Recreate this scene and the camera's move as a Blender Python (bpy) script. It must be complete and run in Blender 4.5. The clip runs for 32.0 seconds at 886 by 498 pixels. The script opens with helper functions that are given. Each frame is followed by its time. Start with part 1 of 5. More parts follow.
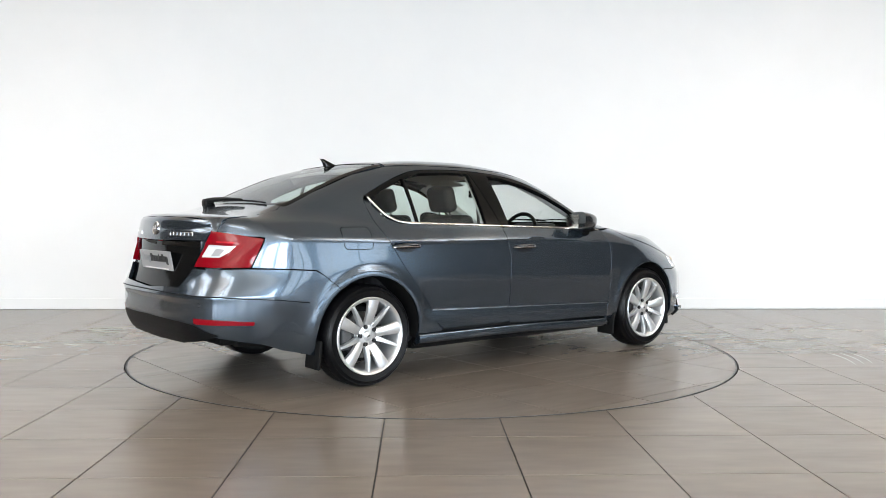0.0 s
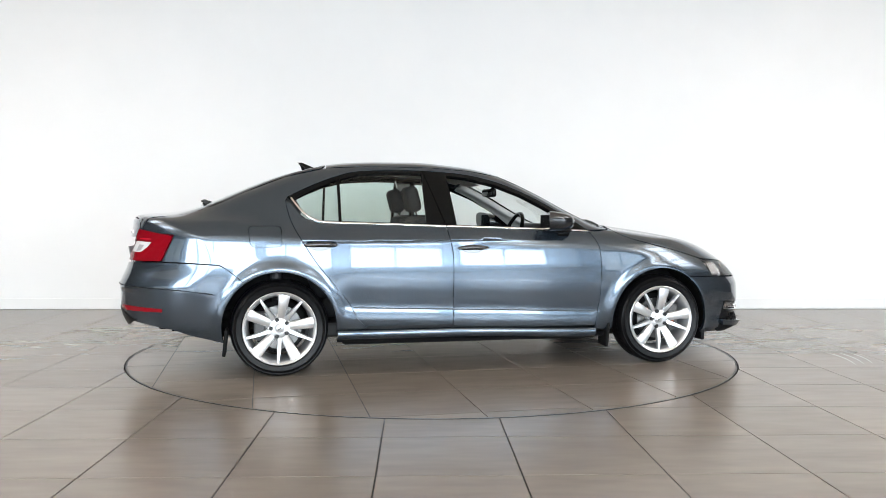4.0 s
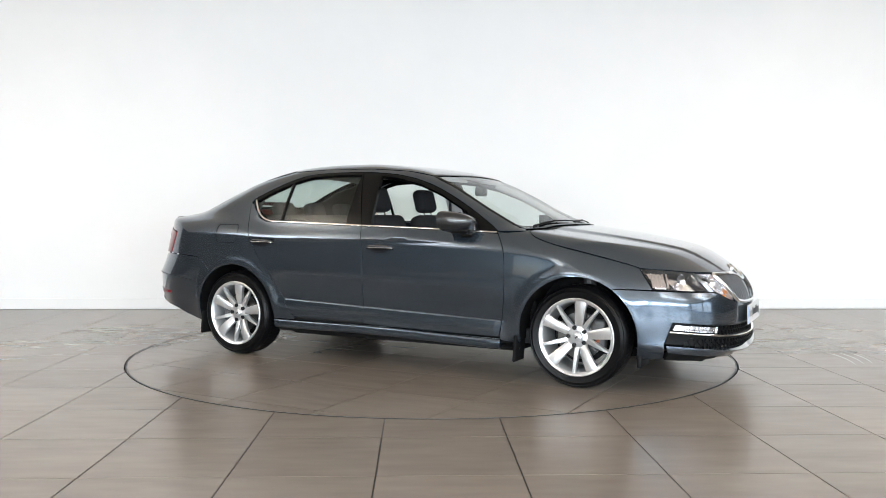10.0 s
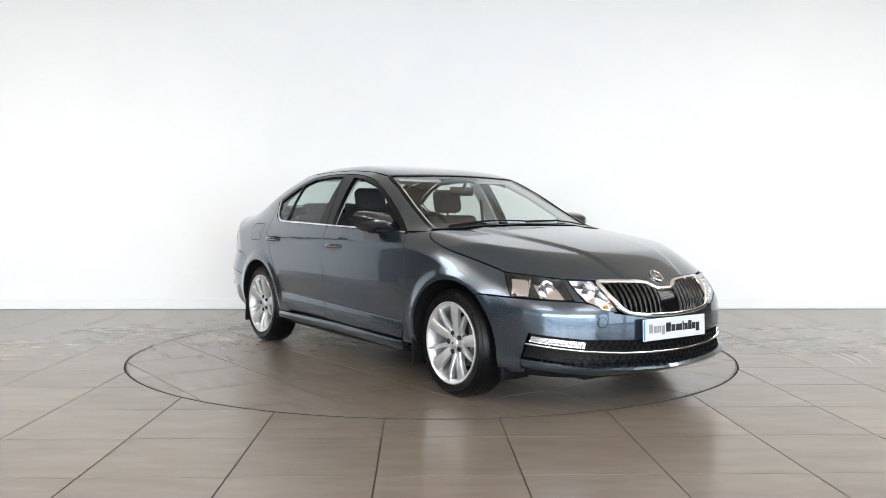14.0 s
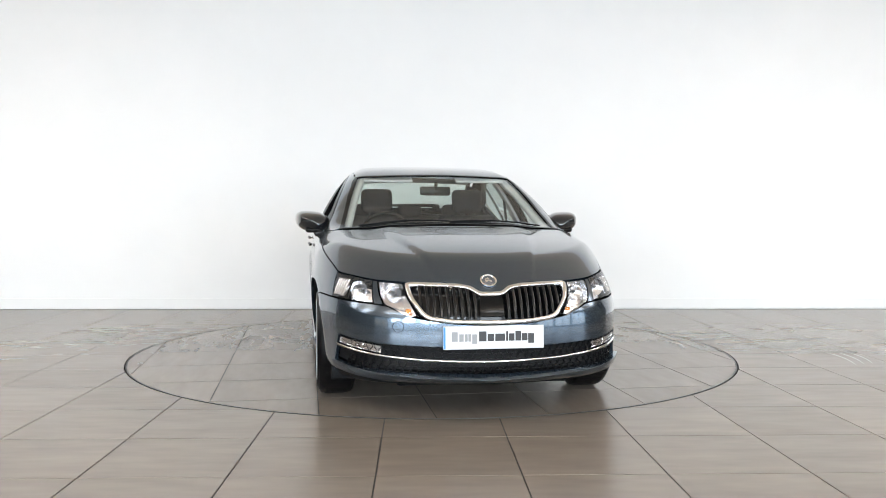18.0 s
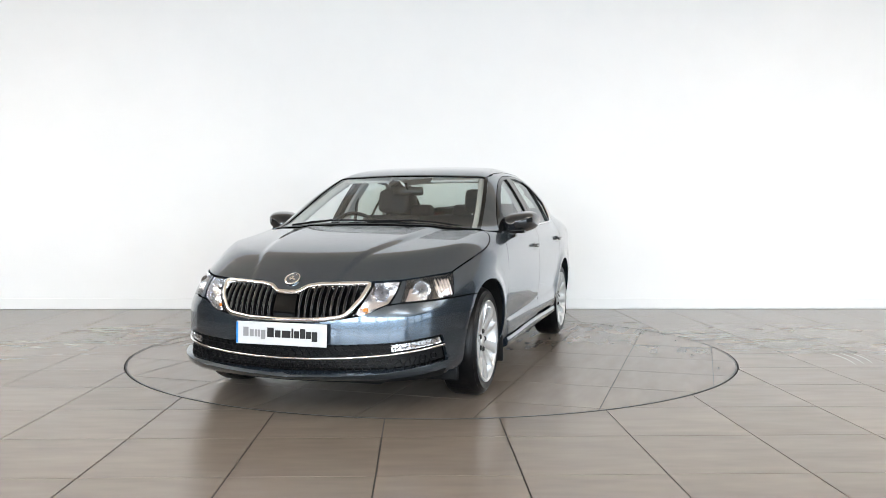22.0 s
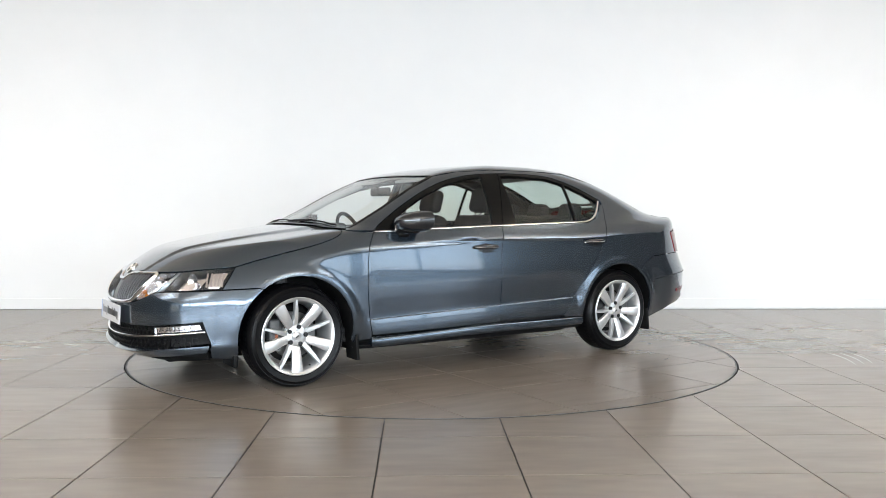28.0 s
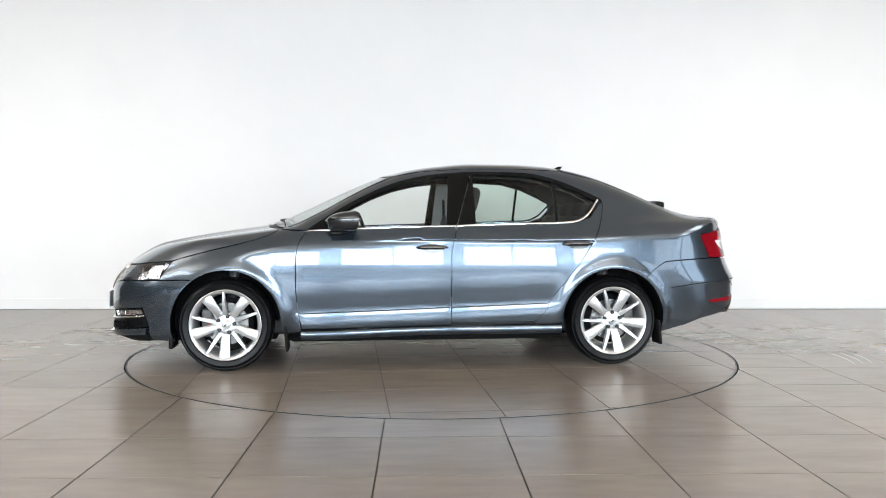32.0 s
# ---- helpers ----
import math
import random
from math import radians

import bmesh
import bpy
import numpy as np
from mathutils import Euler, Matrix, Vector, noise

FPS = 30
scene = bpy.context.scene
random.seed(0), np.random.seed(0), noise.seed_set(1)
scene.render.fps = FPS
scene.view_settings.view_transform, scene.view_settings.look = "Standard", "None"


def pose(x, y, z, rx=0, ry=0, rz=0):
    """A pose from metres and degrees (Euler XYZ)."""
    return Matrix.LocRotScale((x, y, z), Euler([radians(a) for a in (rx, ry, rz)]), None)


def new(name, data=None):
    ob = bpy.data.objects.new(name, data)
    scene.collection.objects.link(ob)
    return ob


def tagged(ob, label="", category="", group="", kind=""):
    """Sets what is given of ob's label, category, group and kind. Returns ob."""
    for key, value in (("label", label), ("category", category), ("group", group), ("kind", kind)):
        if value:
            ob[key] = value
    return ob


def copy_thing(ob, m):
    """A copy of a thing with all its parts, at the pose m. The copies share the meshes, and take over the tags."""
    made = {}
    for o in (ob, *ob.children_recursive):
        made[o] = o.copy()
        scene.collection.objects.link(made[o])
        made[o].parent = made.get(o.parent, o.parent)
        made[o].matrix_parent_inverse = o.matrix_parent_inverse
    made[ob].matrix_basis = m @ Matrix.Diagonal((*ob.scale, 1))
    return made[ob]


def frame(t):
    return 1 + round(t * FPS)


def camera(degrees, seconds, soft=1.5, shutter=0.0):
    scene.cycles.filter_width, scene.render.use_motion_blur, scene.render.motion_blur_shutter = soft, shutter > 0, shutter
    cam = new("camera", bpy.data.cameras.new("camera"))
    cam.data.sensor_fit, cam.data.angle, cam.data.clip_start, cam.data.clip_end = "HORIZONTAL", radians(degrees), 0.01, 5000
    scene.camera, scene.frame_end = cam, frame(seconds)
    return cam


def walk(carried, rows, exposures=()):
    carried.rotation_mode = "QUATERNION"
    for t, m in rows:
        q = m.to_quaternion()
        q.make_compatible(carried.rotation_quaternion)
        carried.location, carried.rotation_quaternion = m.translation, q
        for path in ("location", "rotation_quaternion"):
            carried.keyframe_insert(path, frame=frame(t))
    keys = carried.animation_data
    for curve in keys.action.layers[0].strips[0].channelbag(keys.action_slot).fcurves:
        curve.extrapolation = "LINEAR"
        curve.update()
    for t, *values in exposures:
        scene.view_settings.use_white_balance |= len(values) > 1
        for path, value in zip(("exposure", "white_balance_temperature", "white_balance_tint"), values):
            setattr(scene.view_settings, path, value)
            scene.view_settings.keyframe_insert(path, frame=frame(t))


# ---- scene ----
from mathutils.geometry import delaunay_2d_cdt

# ---------------------------------------------------------------- camera
cam = camera(55.67, 32.0, soft=0.8)
EYE = Matrix.Translation((0, 0, 1.053)) @ Matrix.Rotation(radians(90 - 2.249), 4, "X") @ Matrix.Rotation(radians(0.137), 4, "Z")
walk(cam, [(0.0, EYE), (32.0, EYE)], [(0.0, 0.12), (32.0, 0.12)])

# ---------------------------------------------------------------- world and light
DISC = Vector((-0.079, 6.588, 0))      # centre of the turntable
DISC_R = 2.272
ROOM_YAW = 1.5                         # the room's grid against the camera, degrees
ROOM = Matrix.Translation((0, 9.486, 0)) @ Matrix.Rotation(radians(ROOM_YAW), 4, "Z")   # on the white wall's foot, -y into the room
ROOM_W, ROOM_E, ROOM_S, ROOM_H = -9.5, 9.5, -17.5, 4.1

world = bpy.data.worlds.new("world")
scene.world = world
world.use_nodes = True
wn = world.node_tree.nodes
sky = wn.new("ShaderNodeTexSky")
sky.sky_type, sky.sun_disc, sky.sun_elevation, sky.sun_rotation = "NISHITA", False, radians(40), radians(200)
wn["Background"].inputs["Strength"].default_value = 0.12
world.node_tree.links.new(sky.outputs[0], wn["Background"].inputs["Color"])


def area(name, m, sx, sy, power, color=(1, 1, 1)):
    """A lamp that stands in for the sky in an opening, facing its own -z."""
    d = bpy.data.lights.new(name, "AREA")
    d.shape, d.size, d.size_y, d.energy, d.color = "RECTANGLE", sx, sy, power, color
    ob = new(name, d)
    ob.matrix_world = m
    return ob


# window bays of the glazed front behind the camera, and the roof lights
BAYS = [(-7.2, 2.5), (-4.3, 2.5), (-1.4, 2.5), (1.5, 2.5), (4.4, 2.5), (7.3, 2.5)]
BAY_Z = (0.85, 3.05)
for bx, bw in BAYS:
    area("window_light", ROOM @ pose(bx, ROOM_S + 0.05, sum(BAY_Z) / 2, 90, 0, 0), bw - 0.1, BAY_Z[1] - BAY_Z[0] - 0.1, 300, (0.79, 0.90, 1))
# glazed ends of the side walls, next to the front
EAST_BAYS = [(-8.9, 2.7), (-12.0, 2.7), (-15.1, 2.7)]
WEST_BAYS = [(-13.2, 2.4), (-15.9, 2.4)]
SIDE_Z = (0.15, 3.2)
for bays, wx, turn, watts in ((EAST_BAYS, ROOM_E, 90, 95), (WEST_BAYS, ROOM_W, -90, 10)):
    for by, bw in bays:
        area("window_light", ROOM @ pose(wx - 0.05 * (1 if wx > 0 else -1), by, sum(SIDE_Z) / 2, 90, 0, turn), bw - 0.1, SIDE_Z[1] - SIDE_Z[0] - 0.1, watts, (0.79, 0.90, 1))
# rows of unseen ceiling light panels: (x, y) of each row's middle, in the room
LIGHT_ROWS = [(-6.0, -4.4), (6.0, -4.4), (-3.2, -10.2), (3.2, -10.2), (-6.4, -7.0), (6.4, -7.0)]


# ---------------------------------------------------------------- materials
def mat(name, color, rough=0.5, metal=0.0, coat=0.0, spec=0.5, var=0.0, scale=8.0, bump=0.0, bump_scale=200.0, stretch=(1, 1, 1), rand=0.0, trans=0.0, ior=1.45, coat_rough=0.03, rough_var=0.0, detail=8):
    m = bpy.data.materials.new(name)
    m.use_nodes = True
    nt = m.node_tree
    b = nt.nodes["Principled BSDF"]
    b.inputs["Base Color"].default_value = (*color, 1)
    b.inputs["Roughness"].default_value = rough
    b.inputs["Metallic"].default_value = metal
    b.inputs["Coat Weight"].default_value = coat
    b.inputs["Coat Roughness"].default_value = coat_rough
    b.inputs["Specular IOR Level"].default_value = spec
    b.inputs["Transmission Weight"].default_value = trans
    b.inputs["IOR"].default_value = ior
    tc = nt.nodes.new("ShaderNodeTexCoord")
    mp = nt.nodes.new("ShaderNodeMapping")
    mp.inputs["Scale"].default_value = stretch
    nt.links.new(tc.outputs["Object"], mp.inputs["Vector"])
    if rand or var:
        hsv = nt.nodes.new("ShaderNodeHueSaturation")
        hsv.inputs["Color"].default_value = (*color, 1)
        nt.links.new(hsv.outputs[0], b.inputs["Base Color"])
        val = nt.nodes.new("ShaderNodeMath")
        val.operation = "ADD"
        val.inputs[0].default_value = 1.0
        val.inputs[1].default_value = 0.0
        nt.links.new(val.outputs[0], hsv.inputs["Value"])
    if rand:
        oi = nt.nodes.new("ShaderNodeObjectInfo")
        mr = nt.nodes.new("ShaderNodeMapRange")
        mr.inputs[3].default_value, mr.inputs[4].default_value = 1 - rand, 1 + rand
        nt.links.new(oi.outputs["Random"], mr.inputs[0])
        nt.links.new(mr.outputs[0], val.inputs[0])
        add = nt.nodes.new("ShaderNodeVectorMath")
        add.operation = "MULTIPLY_ADD"
        add.inputs[1].default_value = (7.3, 5.1, 3.7)
        nt.links.new(oi.outputs["Random"], add.inputs[0])
        nt.links.new(tc.outputs["Object"], add.inputs[2])
        nt.links.new(add.outputs[0], mp.inputs["Vector"])
    if var or rough_var:
        n1 = nt.nodes.new("ShaderNodeTexNoise")
        n1.inputs["Scale"].default_value = scale
        n1.inputs["Detail"].default_value = detail
        n1.inputs["Roughness"].default_value = 0.65
        nt.links.new(mp.outputs[0], n1.inputs["Vector"])
        if var:
            mr1 = nt.nodes.new("ShaderNodeMapRange")
            mr1.inputs[1].default_value, mr1.inputs[2].default_value = 0.25, 0.75
            mr1.inputs[3].default_value, mr1.inputs[4].default_value = -var, var
            nt.links.new(n1.outputs[0], mr1.inputs[0])
            nt.links.new(mr1.outputs[0], val.inputs[1])
        if rough_var:
            mr2 = nt.nodes.new("ShaderNodeMapRange")
            mr2.inputs[1].default_value, mr2.inputs[2].default_value = 0.25, 0.75
            mr2.inputs[3].default_value, mr2.inputs[4].default_value = rough - rough_var, rough + rough_var
            nt.links.new(n1.outputs[0], mr2.inputs[0])
            nt.links.new(mr2.outputs[0], b.inputs["Roughness"])
    if bump:
        n2 = nt.nodes.new("ShaderNodeTexNoise")
        n2.inputs["Scale"].default_value = bump_scale
        n2.inputs["Detail"].default_value = 3
        nt.links.new(mp.outputs[0], n2.inputs["Vector"])
        bp = nt.nodes.new("ShaderNodeBump")
        bp.inputs["Strength"].default_value = bump
        bp.inputs["Distance"].default_value = 0.002
        nt.links.new(n2.outputs[0], bp.inputs["Height"])
        nt.links.new(bp.outputs[0], b.inputs["Normal"])
    return m


def glow(name, color, strength):
    m = mat(name, color, 0.5)
    b = m.node_tree.nodes["Principled BSDF"]
    b.inputs["Emission Color"].default_value = (*color, 1)
    b.inputs["Emission Strength"].default_value = strength
    return m


def glass(name, tint, rough=0.0):
    """A thin pane: clear with a tint, and a mirror gloss by Fresnel."""
    m = bpy.data.materials.new(name)
    m.use_nodes = True
    nt = m.node_tree
    nt.nodes.remove(nt.nodes["Principled BSDF"])
    out = nt.nodes["Material Output"]
    tr = nt.nodes.new("ShaderNodeBsdfTransparent")
    tr.inputs[0].default_value = (*tint, 1)
    gl = nt.nodes.new("ShaderNodeBsdfGlossy")
    gl.inputs["Roughness"].default_value = rough
    lw = nt.nodes.new("ShaderNodeLayerWeight")
    lw.inputs["Blend"].default_value = 0.5
    pw = nt.nodes.new("ShaderNodeMath")
    pw.operation = "POWER"
    pw.inputs[1].default_value = 4.5
    nt.links.new(lw.outputs["Facing"], pw.inputs[0])
    fr = nt.nodes.new("ShaderNodeMapRange")
    fr.inputs[3].default_value, fr.inputs[4].default_value = 0.055, 1.0
    nt.links.new(pw.outputs[0], fr.inputs[0])
    mx = nt.nodes.new("ShaderNodeMixShader")
    nt.links.new(fr.outputs[0], mx.inputs[0])
    nt.links.new(tr.outputs[0], mx.inputs[1])
    nt.links.new(gl.outputs[0], mx.inputs[2])
    nt.links.new(mx.outputs[0], out.inputs[0])
    return m


M_WALL = mat("white_paint", (0.86, 0.87, 0.88), 0.6, var=0.02, scale=0.9, detail=3)
M_SKIRT = mat("white_gloss_paint", (0.84, 0.85, 0.86), 0.35, var=0.02, scale=3)
M_CEIL = mat("grey_ceiling", (0.90, 0.785, 0.66), 0.8, var=0.06, scale=2)
M_SIDE = mat("grey_brown_wall_paint", (0.070, 0.060, 0.051), 0.7, var=0.06, scale=1.5)
M_TILE = mat("stone_tile", (0.212, 0.178, 0.149), 0.25, rand=0.06, var=0.10, scale=4.0, stretch=(0.6, 2.2, 1), spec=0.58, detail=2)
M_GROUT = mat("dark_grout", (0.035, 0.032, 0.029), 0.8, var=0.2, scale=20)
M_SCUFF = mat("grey_rubber_scuff", (0.12, 0.112, 0.105), 0.5, var=0.3, scale=30)
M_RING = mat("steel_edge_ring", (0.10, 0.097, 0.092), 0.5, metal=0.8, var=0.2, scale=12)
M_PAINT = mat("graphite_metallic_paint", (0.074, 0.099, 0.130), 0.20, metal=0.85, coat=1.0, var=0.03, scale=2.5, detail=2)
M_TRIM = mat("black_gloss_trim", (0.004, 0.004, 0.004), 0.08, spec=0.22)
M_PLASTIC = mat("black_textured_plastic", (0.006, 0.006, 0.0065), 0.45, spec=0.15, bump=0.25, bump_scale=900, var=0.1, scale=30)
M_UNDER = mat("black_underbody", (0.007, 0.007, 0.007), 0.8, spec=0.2, var=0.3, scale=9)
M_RUBBER = mat("black_tyre_rubber", (0.004, 0.004, 0.0045), 0.33, spec=0.22, var=0.2, scale=25, bump=0.2, bump_scale=300)
M_ALLOY = mat("silver_alloy_paint", (0.66, 0.67, 0.68), 0.34, metal=0.75, coat=0.5, var=0.03, scale=30)
M_STEEL = mat("brake_steel", (0.15, 0.147, 0.143), 0.35, metal=1.0, var=0.15, scale=40)
M_CAST = mat("cast_grey", (0.12, 0.12, 0.12), 0.6, metal=0.5, var=0.2, scale=40)
M_RUST = mat("worn_orange_brake_wear", (0.35, 0.10, 0.04), 0.6, var=0.3, scale=40)
M_CHROME = mat("chrome", (0.82, 0.82, 0.82), 0.08, metal=1.0, rough_var=0.02)
M_MIRROR = mat("lamp_reflector", (0.88, 0.88, 0.9), 0.1, metal=1.0)
M_LAMPBOX = mat("dark_lamp_housing", (0.09, 0.09, 0.095), 0.25, metal=0.6, var=0.1, scale=30)
M_SLAT = mat("gloss_black_slats", (0.005, 0.005, 0.0055), 0.13, spec=0.5)
M_SATIN = mat("satin_silver_edge", (0.13, 0.13, 0.135), 0.3, metal=1.0)
# dark paint of the mirror shells; on handles and cups it paints in shade
M_SHELL = mat("dark_graphite_and_handle_shade", (0.014, 0.016, 0.019), 0.2, metal=0.3, coat=1.0, var=0.03, scale=4, detail=2)
M_FACET = mat("faceted_lamp_reflector", (0.90, 0.90, 0.92), 0.24, metal=1.0, bump=0.8, bump_scale=45)
M_GLASS = glass("clear_green_glass", (0.90, 0.96, 0.94))
M_TINT = glass("tinted_glass", (0.79, 0.88, 0.85))
M_LENS = glass("clear_lamp_lens", (0.95, 0.95, 0.96))
M_RED = mat("red_lamp_plastic", (0.20, 0.001, 0.006), 0.06, coat=0.25, spec=0.35)
M_REDD = mat("dark_red_lamp_plastic", (0.45, 0.004, 0.016), 0.12, coat=0.2)
M_WHITELENS = mat("clear_white_lamp_plastic", (0.62, 0.63, 0.64), 0.12, coat=1.0)
M_LENSGREY = mat("grey_lamp_window", (0.35, 0.35, 0.36), 0.2, coat=0.8)
M_AMBER = mat("amber_lamp_plastic", (0.7, 0.22, 0.02), 0.15, coat=0.6)
M_PANEL = glow("light_panel", (0.97, 0.985, 1.0), 9.5)
M_FABRIC = mat("black_seat_fabric", (0.018, 0.018, 0.020), 0.85, var=0.15, scale=40, bump=0.4, bump_scale=500)
M_DASH = mat("dark_dashboard_plastic", (0.022, 0.022, 0.023), 0.55, var=0.1, scale=60, bump=0.2, bump_scale=400)
M_LINING = mat("grey_headlining", (0.48, 0.48, 0.47), 0.9, var=0.05, scale=20)
M_PLATE = mat("white_plate", (0.58, 0.59, 0.60), 0.3, coat=0.3)
# grey of the rear plate, with the recess's shade put into the colour
M_PLATEGREY = mat("shaded_grey_plate", (0.30, 0.30, 0.31), 0.35, coat=0.2)
M_PLATEWHITE = mat("white_print", (0.7, 0.7, 0.7), 0.4)
M_PLATEBLUE = mat("blue_plate_band", (0.02, 0.22, 0.62), 0.3)
M_INK = mat("black_print", (0.012, 0.012, 0.013), 0.4)
M_INKGREY = mat("grey_print", (0.25, 0.25, 0.26), 0.4)


# ---------------------------------------------------------------- mesh helpers
def part(name, data, material, parent, label="", loc=None):
    """Links a bmesh or mesh as one object under a thing or a part."""
    if isinstance(data, bmesh.types.BMesh):
        me = bpy.data.meshes.new(name)
        data.to_mesh(me)
        data.free()
    else:
        me = data
    if not me.materials:
        me.materials.append(material)
    ob = new(name, me)
    if parent is not None:
        ob.parent = parent
    if loc is not None:
        ob.matrix_basis = loc
    if label:
        tagged(ob, label)
    return ob


def smooth(ob, angle=40):
    """Smooth shading with sharp edges past an angle."""
    me = ob.data
    me.polygons.foreach_set("use_smooth", [True] * len(me.polygons))
    me.set_sharp_from_angle(angle=radians(angle))
    return ob


def box_bm(sx, sy, sz, m=None, bevel=0.0, segs=2, bm=None):
    own = bm is None
    bm = bm or bmesh.new()
    r = bmesh.ops.create_cube(bm, size=1, matrix=(m or Matrix()) @ Matrix.Diagonal((sx, sy, sz, 1)))
    if bevel:
        vs = set(r["verts"])
        es = [e for e in bm.edges if e.verts[0] in vs and e.verts[1] in vs]
        bmesh.ops.bevel(bm, geom=es, offset=bevel, segments=segs, affect="EDGES", profile=0.5)
    return bm


def revolve_bm(profile, segs=64, axis="Y", bm=None, closed=False):
    """Turns (radius, height) pairs round the y axis."""
    bm = bm or bmesh.new()
    rings = []
    for r, h in profile:
        rings.append([bm.verts.new((r * math.cos(2 * math.pi * k / segs), h, r * math.sin(2 * math.pi * k / segs))) for k in range(segs)])
    n = len(rings)
    for i in range(n if closed else n - 1):
        a, b = rings[i], rings[(i + 1) % n]
        for k in range(segs):
            bm.faces.new((a[k], a[(k + 1) % segs], b[(k + 1) % segs], b[k]))
    bmesh.ops.recalc_face_normals(bm, faces=bm.faces)
    return bm


def prism_bm(poly, z0, z1, bevel=0.0, bm=None):
    """A flat polygon between two heights, with a small chamfer on its upper edge."""
    bm = bm or bmesh.new()
    n = len(poly)
    cx, cy = sum(p[0] for p in poly) / n, sum(p[1] for p in poly) / n
    lo = [bm.verts.new((x, y, z0)) for x, y in poly]
    rings = [lo, [bm.verts.new((x, y, z1 - bevel)) for x, y in poly]]
    if bevel:
        top = []
        for x, y in poly:
            d = math.hypot(x - cx, y - cy) or 1
            top.append(bm.verts.new((x - (x - cx) / d * bevel, y - (y - cy) / d * bevel, z1)))
        rings.append(top)
    for a, b in zip(rings, rings[1:]):
        for k in range(n):
            bm.faces.new((a[k], a[(k + 1) % n], b[(k + 1) % n], b[k]))
    bm.faces.new(rings[-1])
    bm.faces.new(list(reversed(lo)))
    return bm


# ---------------------------------------------------------------- room
def room():
    t = 0.25

    def wall(name, sx, sy, sz, x, y, z, material, label):
        ob = part(name, box_bm(sx, sy, sz), material, None)
        ob.matrix_basis = ROOM @ pose(x, y, z)
        return tagged(ob, label, "wall", kind="structure")

    mx, my = (ROOM_W + ROOM_E) / 2, ROOM_S / 2
    wall("wall_north", ROOM_E - ROOM_W, t, ROOM_H + 0.2, mx, t / 2, ROOM_H / 2, M_WALL, "plain white painted plaster showroom wall behind the turntable")
    # side walls of the showroom, glazed towards the front
    for name, x, bays in (("wall_west", ROOM_W - t / 2, WEST_BAYS), ("wall_east", ROOM_E + t / 2, EAST_BAYS)):
        sw = new(name)
        tagged(sw, "grey-brown side wall with large windows near the front", "wall", kind="structure")
        sw.matrix_basis = ROOM @ pose(x, 0, 0)
        y1 = bays[0][0] + bays[0][1] / 2
        part("solid_wall", box_bm(t, t - y1, ROOM_H, Matrix.Translation((0, (y1 + t) / 2, ROOM_H / 2))), M_SIDE, sw)
        part("spandrel", box_bm(t, y1 - ROOM_S + t, SIDE_Z[0], Matrix.Translation((0, (y1 + ROOM_S - t) / 2, SIDE_Z[0] / 2))), M_SIDE, sw)
        part("lintel", box_bm(t, y1 - ROOM_S + t, ROOM_H - SIDE_Z[1], Matrix.Translation((0, (y1 + ROOM_S - t) / 2, (ROOM_H + SIDE_Z[1]) / 2))), M_SIDE, sw)
        for k, b in enumerate(bays):
            lo = b[0] - b[1] / 2
            nxt = bays[k + 1][0] + bays[k + 1][1] / 2 if k + 1 < len(bays) else ROOM_S - t
            part("pier", box_bm(t, lo - nxt, SIDE_Z[1] - SIDE_Z[0], Matrix.Translation((0, (lo + nxt) / 2, sum(SIDE_Z) / 2))), M_SIDE, sw)
            part("mullion", box_bm(0.08, 0.06, SIDE_Z[1] - SIDE_Z[0], Matrix.Translation(((-0.17 if x > 0 else 0.17), b[0], sum(SIDE_Z) / 2)), 0.004), M_PLASTIC, sw)
    ceil = part("ceiling", box_bm(ROOM_E - ROOM_W + 2 * t, -ROOM_S + 2 * t, 0.2), M_CEIL, None)
    ceil.matrix_basis = ROOM @ pose(mx, my, ROOM_H + 0.1)
    tagged(ceil, "grey-brown showroom ceiling with light panels", "ceiling", kind="structure")
    sk = part("baseboard", box_bm(ROOM_E - ROOM_W, 0.018, 0.12, bevel=0.004), M_SKIRT, None)
    sk.matrix_basis = ROOM @ pose(mx, -0.009, 0.064)
    tagged(sk, "low white painted baseboard along the white wall", "baseboard", kind="structure")
    # ceiling lights: framed panels in rows of four, hung low to brighten the ceiling
    first = None
    for rx, ry in LIGHT_ROWS:
        for k in range(4):
            m = ROOM @ pose(rx + (k - 1.5) * 0.72, ry, ROOM_H - 0.55)
            if first is None:
                first = new("ceiling_light")
                tagged(first, "unseen oblong white light panel, hung low on added wires to brighten the ceiling", "ceiling light", group="ceiling lights")
                # wires added to carry the lowered panel
                for px in (-0.24, 0.24):
                    part("added_wire", tube_bm([(px, 0, 0.02), (px, 0, 0.56)], 0.002, 5), M_SKIRT, first)
                part("diffuser", box_bm(0.54, 1.14, 0.02), M_PANEL, first, "glowing white diffuser")
                for sx, sy, px, py in ((0.60, 0.03, 0, 0.585), (0.60, 0.03, 0, -0.585), (0.03, 1.14, 0.285, 0), (0.03, 1.14, -0.285, 0)):
                    part("frame", box_bm(sx, sy, 0.05, Matrix.Translation((px, py, 0.005))), M_SKIRT, first)
                first.matrix_basis = m
            else:
                copy_thing(first, m)
    # glazed front: a wall with real openings
    front = new("wall_south")
    tagged(front, "showroom front wall with a row of large windows", "wall", kind="structure")
    front.matrix_basis = ROOM @ pose(0, ROOM_S - t / 2, 0)
    part("spandrel", box_bm(ROOM_E - ROOM_W, t, BAY_Z[0], Matrix.Translation((0, 0, BAY_Z[0] / 2))), M_WALL, front)
